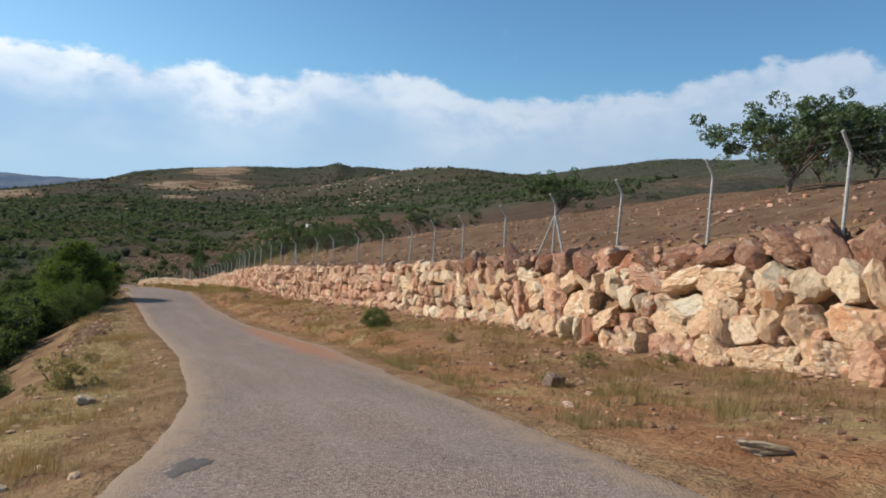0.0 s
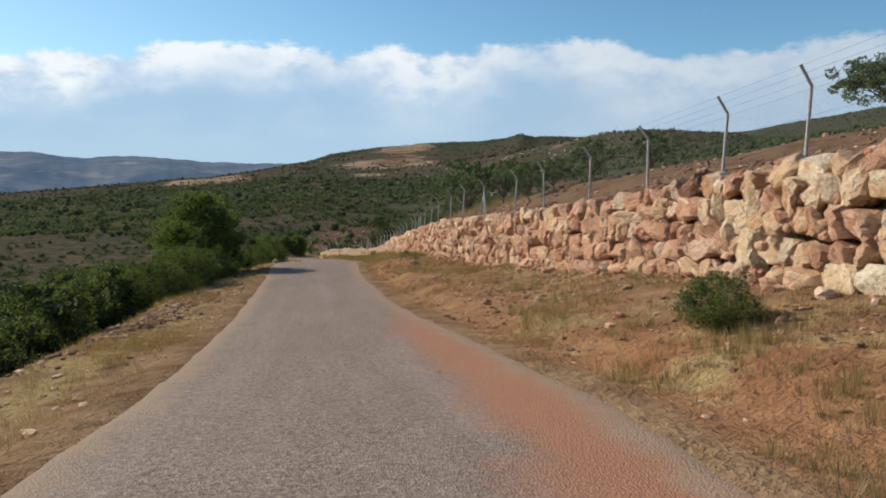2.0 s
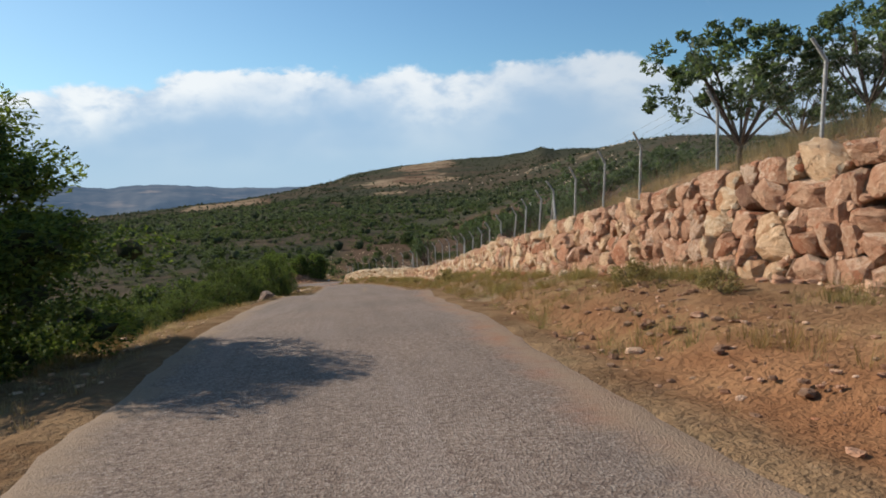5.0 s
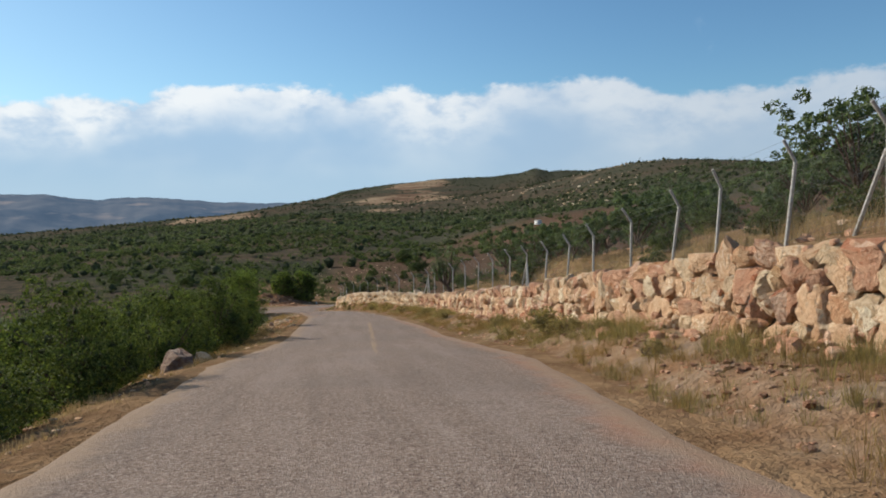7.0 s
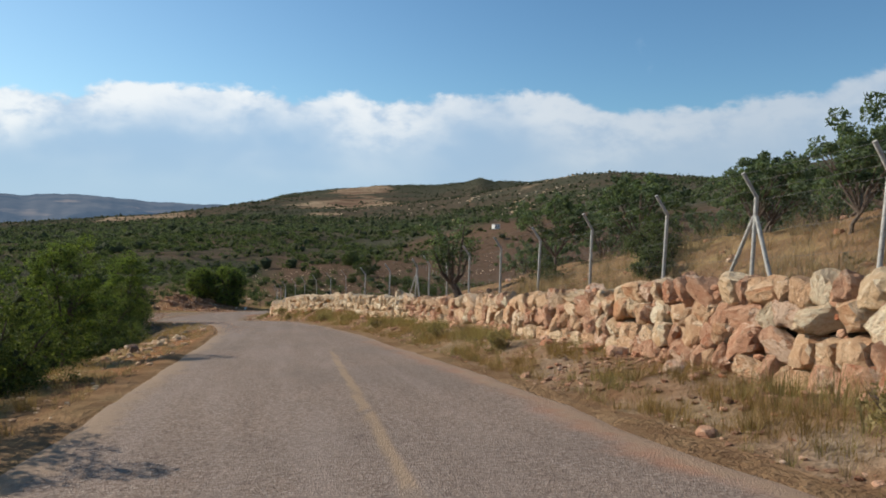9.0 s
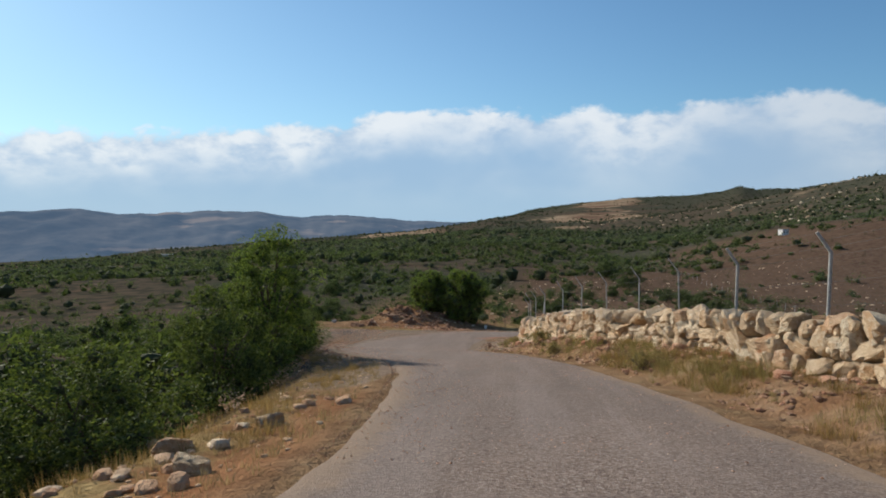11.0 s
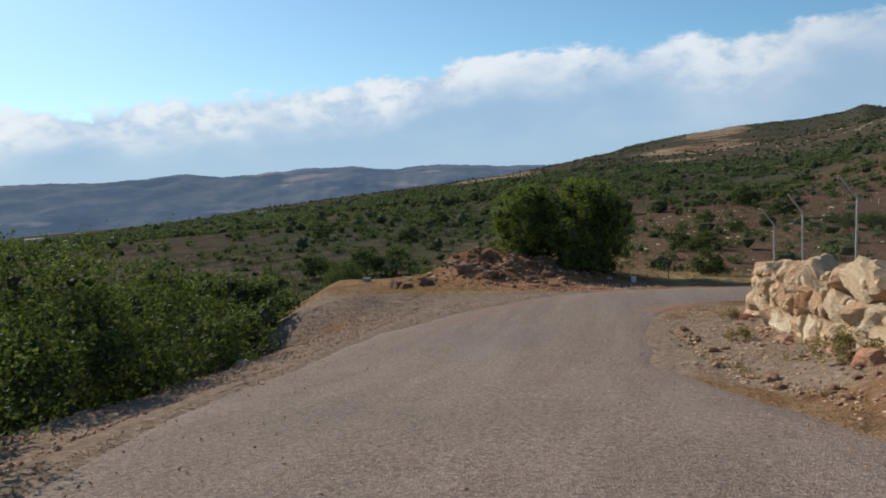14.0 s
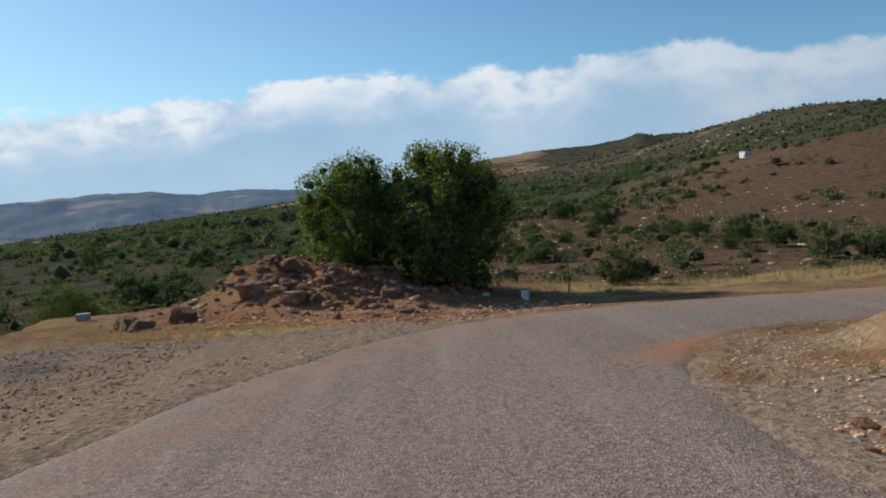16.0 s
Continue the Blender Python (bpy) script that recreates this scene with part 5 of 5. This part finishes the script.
# ---- loose stones, clods, grass ----
def litter(name, n, where, size, shapes, mat, seed, label, flat=0.7, lift=0.0):
    """Many small stones lying on the ground; where(rng, n) gives their places."""
    rng = np.random.default_rng(seed)
    px, py = where(rng, n)
    z = land(px, py) + lift
    s = size[0] + (size[1] - size[0]) * rng.random(len(px)) ** 3
    V, F, k = [], [], 0
    for i in range(len(px)):
        v, f = shapes[rng.integers(len(shapes))]
        a = rng.uniform(0, 6.283)
        v = v * np.array([s[i] * rng.uniform(0.7, 1.4), s[i], s[i] * flat * rng.uniform(0.6, 1.2)])
        v = np.stack([v[:, 0] * math.cos(a) - v[:, 1] * math.sin(a), v[:, 0] * math.sin(a) + v[:, 1] * math.cos(a), v[:, 2]], 1)
        V.append(v + np.array([px[i], py[i], z[i] + 0.25 * s[i] * flat]))
        F.append(f + k)
        k += len(v)
    tagged(new(name, mesh_np(name, np.vstack(V), np.vstack(F), mat)), label, "stones", kind="stuff")


CHIP = [(OCTA[0] * np.random.default_rng(480 + i).uniform(0.6, 1.2, (6, 1)), OCTA[1]) for i in range(8)]
PEBBLE = [rock_shape(ICO1, 400 + i, 6, 0.05) for i in range(8)]
COBBLE = [rock_shape(ICO2, 420 + i, 9, 0.06) for i in range(8)]


def on_right_verge(rng, n):
    y = rng.uniform(-6, 158, n)
    f = rng.random(n) ** 0.8
    x = right_x(y) + 0.15 + (wall_x(y) + 0.2 - right_x(y)) * f
    ok = rng.random(n) < np.clip(0.35 + 1.1 * wave(x, y, 2.1, 8.0) + 0.5 * wave(x, y, 7.0, 2.0), 0.04, 1)
    return x[ok], y[ok]


def on_left_verge(rng, n):
    y = rng.uniform(2, 142, n)
    return left_x(y) - 0.1 - 3.2 * rng.random(n), y


def round_place(cx, cy, sx, sy):
    return lambda rng, n: (cx + rng.normal(0, sx, n), cy + rng.normal(0, sy, n))


def on_turnout(rng, n):
    y = rng.uniform(140, 172, n)
    return left_x(y) - 0.2 - 4.2 * rng.random(n), y


def at_wall_foot(rng, n):
    y = rng.uniform(-4, 165, n)
    return wall_x(y) - 0.05 - np.abs(rng.normal(0, 0.35, n)), y


def inside_bend(rng, n):
    x, y = rng.uniform(-2.4, 4, n), rng.uniform(157, 168, n)
    ok = (bend_gap(x, y) > 0.1) & ((x < wall_x(y) - 0.2) | (y > 166.2))
    return x[ok], y[ok]


litter("verge_pebbles", 12000, on_right_verge, (0.010, 0.070), PEBBLE, M_STONE_B, 1, "pale pebbles and chips on the verge")
litter("verge_clods", 17000, on_right_verge, (0.015, 0.10), PEBBLE, M_CLOD, 2, "reddish earth clods on the verge")
litter("wall_rubble", 700, at_wall_foot, (0.06, 0.26), COBBLE, M_STONE_B, 3, "rubble lying at the foot of the wall")
litter("verge_stones", 900, on_right_verge, (0.02, 0.15), COBBLE, M_STONE_B, 16, "tan stones lying about the verge")
litter("bank_stones", 1500, on_left_verge, (0.02, 0.10), PEBBLE, M_STONE_A, 4, "small stones on the dry bank")
litter("debris", 900, lambda rng, n: (lambda y: (-6.1 + (y - 36) * 0.085 + rng.normal(0, 0.5, n), y))(42.5 + rng.normal(0, 4.8, n)), (0.02, 0.15), COBBLE, M_CLOD, 5, "rocky debris tipped on the bank")
litter("debris_slabs", 420, lambda rng, n: (lambda y: (-5.9 + (y - 36) * 0.085 + rng.normal(0, 0.55, n), y))(43 + rng.normal(0, 4.6, n)), (0.02, 0.13), COBBLE, M_STONE_B, 15, "pale broken slabs among the debris on the bank", 0.45)
litter("bank_rocks", 160, round_place(-4.3, 124, 0.6, 5.0), (0.03, 0.16), COBBLE, M_STONE_A, 6, "pale rocks along the road's edge")
litter("turnout_gravel", 15000, on_turnout, (0.010, 0.045), CHIP, M_STONE_B, 7, "loose tan gravel on the turnout")
def on_end_verge(rng, n):
    y = rng.uniform(139, 163, n)
    f = rng.random(n)
    f = np.where(rng.random(n) < 0.4, 0.12 + 0.16 * f, f)
    return right_x(y) + 0.15 + (wall_x(y) - right_x(y) - 0.3) * f, y


def on_terrace(rng, n):
    y = rng.uniform(82, 128, n)
    return fence_x(y) + 0.3 + 12 * rng.random(n) ** 1.4, y


def on_upper_field(rng, n):
    y = rng.uniform(2, 70, n)
    x = fence_x(y) - 0.4 + 26 * rng.random(n) ** 1.5
    ok = rng.random(n) < np.clip(0.5 + 0.8 * wave(x, y, 5.0, 8.0), 0.1, 1)
    return x[ok], y[ok]


litter("field_clods", 7000, on_upper_field, (0.03, 0.17), COBBLE, M_CLOD, 21, "earth clods on the ploughed orchard field")
litter("orchard_stones", 1100, on_upper_field, (0.03, 0.20), COBBLE, M_STONE_B, 22, "reddish field stones under the orchard trees")
litter("verge_rubble", 3600, on_end_verge, (0.007, 0.045), COBBLE, M_STONE_A, 18, "tan gravel and rubble on the verge before the bend")
litter("verge_lumps", 260, on_end_verge, (0.02, 0.12), COBBLE, M_CLOD, 19, "brown lumps among the rubble before the bend")
litter("terrace_stones", 900, on_terrace, (0.02, 0.16), COBBLE, M_STONE_B, 20, "field stones lying about the dry terrace")


def on_lower_road(rng, n):
    y = rng.uniform(126, 157, n)
    f = rng.random(n)
    f = np.where(rng.random(n) < 0.55, f ** 3 * 0.5, f)
    return left_x(y) + 0.2 + (right_x(y) - left_x(y) - 0.4) * f, y


litter("road_chips", 6000, on_lower_road, (0.006, 0.020), CHIP, M_STONE_B, 17, "loose pale chips on the worn asphalt", 0.7, 0.02)
litter("bend_gravel", 7000, inside_bend, (0.006, 0.030), PEBBLE, M_STONE_A, 8, "pale chips and gravel inside the bend")
litter("heap_clods", 1100, round_place(-8.2, 178.4, 2.2, 1.3), (0.03, 0.20), COBBLE, M_CLOD, 9, "clods and stones of the red spoil heap")
litter("heap_stones", 140, round_place(-8.5, 177.6, 2.8, 1.2), (0.03, 0.17), COBBLE, M_STONE_A, 10, "pale stones in the spoil heap")
litter("heap_foot", 2600, lambda rng, n: (rng.uniform(-11, -1.5, n), 174.6 + rng.normal(0, 0.7, n)), (0.012, 0.07), PEBBLE, M_STONE_B, 11, "gravel along the bend's outer edge")
litter("field_stones", 900, lambda rng, n: (rng.uniform(-4, 70, n), rng.uniform(187, 300, n)), (0.08, 0.4), PEBBLE, M_STONE_C, 12, "pale stones on the ploughed field", 0.5)


def on_front_hill(rng, n):
    r, b = rng.uniform(650, 1350, n), np.radians(rng.normal(20, 6.5, n))
    x, y = r * np.sin(b), 80 + r * np.cos(b)
    ok = rng.random(n) < np.clip(-0.1 + 1.2 * wave(x, y, 70, 6.0), 0.03, 1)
    return x[ok], y[ok]


def along_bend(rng, n):
    x, y = rng.uniform(-13, -2, n), rng.uniform(154, 176, n)
    g = bend_gap(x, y)
    ok = (g > 0.0) & (g < 1.2) & (x < -3.2) & (rng.random(n) < np.clip(0.5 + 0.8 * wave(x, y, 1.7, 3.0), 0.1, 1))
    return x[ok], y[ok]


litter("hill_rocks", 4200, on_front_hill, (0.5, 2.4), PEBBLE, M_STONE_C, 13, "pale rocks strewn over the scrubby hill", 0.6)
litter("bend_windrow", 16000, along_bend, (0.008, 0.042), PEBBLE, M_STONE_B, 14, "reddish gravel pushed up along the bend's outer edge")


def rock(x, y, sx, sy, sz, mat, seed, label, turn=0.0, up=0.3):
    ob = tagged(new("rock", rock_mesh("rock", seed, mat, ICO4)), label, "rock")
    put(ob, x, y, float(land(x, y)) + up * sz, sx, sy, sz, 0.1, 0.15, turn)


rock(-4.2, 90.3, 0.42, 0.58, 0.40, M_ROCK, 70, "greyish red boulder at the road's edge", 0.4)
rock(-4.1, 93.0, 0.25, 0.40, 0.2, M_STONE_C, 71, "pale flat stone at the road's edge", 0.9)
rock(-4.85, 16.6, 0.24, 0.34, 0.16, M_STONE_C, 72, "tan boulder on the dry bank", 0.3)
rock(2.2, 5.9, 0.22, 0.42, 0.09, M_STONE_C, 73, "flat pale slab on the verge", 1.2)
rock(4.1, 12.8, 0.30, 0.26, 0.24, M_ROCK, 74, "dark red stone on the verge", 0.2)
rock(5.3, 58.9, 0.28, 0.30, 0.24, M_ROCK, 75, "dark stone on the verge", 0.5)
rock(-4.4, 119.4, 0.20, 0.34, 0.2, M_ROCK, 76, "dark red rock on the bank", 0.1)
for i, (x, y) in enumerate(((-4.0, 122.3), (-4.3, 123.5), (-3.7, 126.0), (-4.6, 127.4), (-3.9, 129.0), (-5.3, 125.0), (-5.9, 129.5))):
    rock(x, y, 0.15, 0.32, 0.16, (M_STONE_C, M_STONE_A)[i % 2], 80 + i, "pale jagged stone on the bank", 0.7 * i)
for i, (x, y, s) in enumerate(((-12.0, 176.2, 0.42), (-13.2, 175.6, 0.4), (-12.6, 175.0, 0.32), (-10.4, 177.5, 0.42), (-9.6, 179.0, 0.35), (-7.6, 180.2, 0.55), (-8.6, 180.6, 0.45), (-6.4, 177.0, 0.35), (-9.0, 176.6, 0.4), (-7.0, 175.9, 0.28))):
    rock(x, y, s, s * 1.2, s * 0.8, M_CLOD, 90 + i, "earthy red boulder in the spoil heap", 0.9 * i)
rock(-11.9, 159.2, 0.3, 0.5, 0.12, M_STONE_C, 101, "pale flat stone at the turnout's edge", 0.4)


def tufts(name, n, where, height, mat, seed, label, blades=18, spread=0.12):
    rng = np.random.default_rng(seed)
    px, py = where(rng, n)
    n = len(px)
    base = np.stack([px, py, land(px, py) - 0.01], 1)
    h = height * rng.uniform(0.5, 1.3, n)
    a = rng.uniform(0, 6.283, (n, blades))
    lean = rng.uniform(0.1, 0.75, (n, blades))
    root = base[:, None, :] + np.stack([np.cos(a), np.sin(a), 0 * a], 2) * (rng.random((n, blades)) * spread)[..., None]
    hh = h[:, None] * rng.uniform(0.5, 1.1, (n, blades))
    tip = root + np.stack([np.cos(a) * lean * hh, np.sin(a) * lean * hh, hh], 2)
    w = np.stack([-np.sin(a), np.cos(a), 0 * a], 2) * 0.004
    V = np.stack([root - w, root + w, tip], 2).reshape(-1, 3)
    T = np.arange(n * blades * 3).reshape(-1, 3)
    tagged(new(name, mesh_np(name, V, T, mat)), label, "grass", kind="stuff")


def behind_fence(rng, n):
    y = rng.uniform(64, 121, n)
    x = fence_x(y) - 0.3 + 5.5 * rng.random(n)
    ok = rng.random(n) < np.clip(0.55 + 0.9 * wave(x, y, 3.0, 7.0), 0.08, 1)
    return x[ok], y[ok]


def grassy_right(rng, n):
    x, y = on_right_verge(rng, n)
    ok = rng.random(len(x)) < np.clip(0.55 + 0.8 * wave(x, y, 3.5, 4.0), 0.05, 1) * np.where(y > 138, 0.35, np.where(y > 76, 0.6, 1))
    return x[ok], y[ok]


def right_edge(rng, n):
    y = np.concatenate([rng.uniform(8, 30, n // 2), rng.uniform(62, 158, n - n // 2)])
    x = right_x(y) + 0.2 + np.abs(rng.normal(0, 0.9, n))
    ok = rng.random(n) < np.clip(0.25 + 1.0 * wave(x, y, 2.4, 6.0), 0.04, 1)
    return x[ok], y[ok]


def left_bank(rng, n):
    x, y = on_left_verge(rng, n)
    ok = rng.random(n) < np.clip(0.5 + 0.7 * wave(x, y, 3.0, 1.0), 0.05, 1)
    return x[ok], y[ok]


tufts("verge_grass", 10500, grassy_right, 0.13, M_DRY, 21, "short dry straw-coloured grass on the verge")
tufts("edge_grass", 3000, right_edge, 0.15, M_DRY, 22, "dry grass tufts along the asphalt's edge")
tufts("bank_grass", 9000, left_bank, 0.15, M_DRY, 23, "dry grass on the bank below the road")
tufts("tall_grass", 1300, behind_fence, 0.75, M_DRY, 24, "tall dry grass behind the fence", 30, 0.22)
tufts("green_weeds", 800, right_edge, 0.22, M_HERB, 25, "olive-green weeds on the verge", 30, 0.14)


def weedy(rng, n):
    """Loose drifts of weeds over the verge and the wall's foot."""
    c = rng.uniform(4, 142, n // 14)
    y = np.repeat(c, 14)[:n] + rng.normal(0, 0.55, len(c) * 14)[:n]
    f = np.repeat(rng.uniform(0.12, 0.95, len(c)), 14)[:len(y)] + rng.normal(0, 0.06, len(y))
    return right_x(y) + 0.1 + (wall_x(y) - right_x(y) - 0.15) * np.clip(f, 0.02, 1.0), y


def foot_weeds(rng, n):
    c = np.concatenate([rng.uniform(62, 104, n // 24), rng.uniform(110, 148, n // 24)])
    y = np.repeat(c, 12) + rng.normal(0, 0.35, len(c) * 12)
    return wall_x(y) - 0.35 - np.abs(rng.normal(0, 0.45, len(y))), y


def bank_weeds(rng, n):
    c = rng.uniform(4, 150, n // 14)
    y = np.repeat(c, 14) + rng.normal(0, 0.5, len(c) * 14)
    return left_x(y) - np.repeat(rng.uniform(0.7, 3.6, len(c)), 14) + rng.normal(0, 0.3, len(y)), y


tufts("wispy_weeds", 2600, weedy, 0.27, M_WISP, 28, "wispy yellow-green weeds in drifts on the verge", 24, 0.16)
tufts("olive_weeds", 800, weedy, 0.30, M_HERB, 29, "low olive weeds on the verge", 26, 0.18)
tufts("wall_foot_weeds", 700, foot_weeds, 0.42, M_HERB, 30, "feathery olive weeds along the wall's foot", 30, 0.22)
tufts("bank_weeds", 1500, bank_weeds, 0.28, M_WISP, 31, "wispy dry weeds on the bank", 24, 0.16)
tufts("bend_grass", 900, lambda rng, n: (rng.uniform(-3.5, 20, n), 178.5 + rng.uniform(-0.8, 5.5, n)), 0.25, M_DRY, 26, "dry grass beyond the bend")
tufts("heap_grass", 500, lambda rng, n: (-11.5 + rng.normal(0, 2.0, n), 173.5 + rng.normal(0, 0.9, n)), 0.12, M_DRY, 27, "thin dry grass before the spoil heap")


# ---- small things past the bend ----
sapling = thing("sapling", "thin dead-looking sapling with a small grey-green top", "sapling", pose(-1.0, 178.6, float(land(-1.0, 178.6))))
part("stem", bars_mesh("stem", [([(0, 0, -0.1), (0.03, 0, 0.5), (-0.02, 0.02, 1.1)], [0.03, 0.025, 0.012], 7)], M_BARK), sapling)
part("crown", crown_mesh("crown", 501, (0.35, 0.35, 0.28), (0, 0, 1.15), 16, 0.14, 420, 0.03, M_FIG, 0.0), sapling)
bag_v, bag_f = rock_shape(ICO3, 510, 5, 0.16)
tagged(put(new("plastic_bag", mesh_np("plastic_bag", bag_v, bag_f, M_WHITE)), -2.6, 176.9, float(land(-2.6, 176.9)) + 0.14, 0.12, 0.1, 0.17), "crumpled white plastic bag at the road's edge", "litter")


def box_bm(sx, sy, sz, bevel):
    bm = bmesh.new()
    bmesh.ops.create_cube(bm, size=1, matrix=Matrix.Diagonal((sx, sy, sz, 1)))
    bmesh.ops.bevel(bm, geom=bm.edges[:], offset=bevel, segments=2, affect="EDGES")
    return bm


def mesh_from(bm, name, mat):
    me = bpy.data.meshes.new(name)
    bm.to_mesh(me)
    bm.free()
    me.materials.append(mat)
    return me


block = tagged(new("concrete_block", mesh_from(box_bm(0.40, 0.22, 0.20, 0.02), "concrete_block", M_CONC)), "small grey concrete block on the gravel", "block")
block.matrix_world = pose(-15.8, 178.6, float(land(-15.8, 178.6)) + 0.12, 0, 0, 20)


def house(x, y, w, d, h, turn, label, name="hut"):
    root = thing(name, label, "building", pose(x, y, float(land(x, y)), 0, 0, turn))
    bm = box_bm(w, d, h, 0.03)
    bmesh.ops.translate(bm, verts=bm.verts, vec=(0, 0, h / 2))
    part("wall", mesh_from(bm, "wall", M_WHITE), root)
    bm = box_bm(w + 0.3, d + 0.3, 0.16, 0.03)
    bmesh.ops.translate(bm, verts=bm.verts, vec=(0, 0, h + 0.08))
    part("roof", mesh_from(bm, "roof", M_CONC), root)
    for i, wx in enumerate((-0.28, 0.22)):
        bm = box_bm(w * 0.14, 0.10, h * 0.30, 0.01)
        bmesh.ops.translate(bm, verts=bm.verts, vec=(wx * w, -d / 2 - 0.02, h * 0.58))
        part("window", mesh_from(bm, "window", M_BARK), root)


house(81.4, 344.6, 2.2, 2.0, 1.7, 20, "small white hut on the hillside")
for x, y, w, d in ((-283, 436, 11, 5), (-300, 600, 9, 5), (-330, 760, 12, 5)):
    house(x, y, w, d, 2.2, 10, "long low white farm shed in the valley", "farm_shed")

# pale posts round the brown field
far_fence = thing("field_fence", "row of pale posts along the brown field", "fence", pose(0, 0, 0))
for i in range(22):
    f = i / 21
    fx, fy = 41 + 2.5 * f - 0.8 * f * f, 308 - 76 * f
    ob = part("post", FAR_POST if i else bars_mesh("post", [([(0, 0, -0.3), (0, 0, 1.0), (0, 0, 1.15)], 0.035, 6)], M_POST), far_fence)
    if not i:
        FAR_POST = ob.data
    ob.matrix_basis = pose(fx, fy, float(land(fx, fy)))
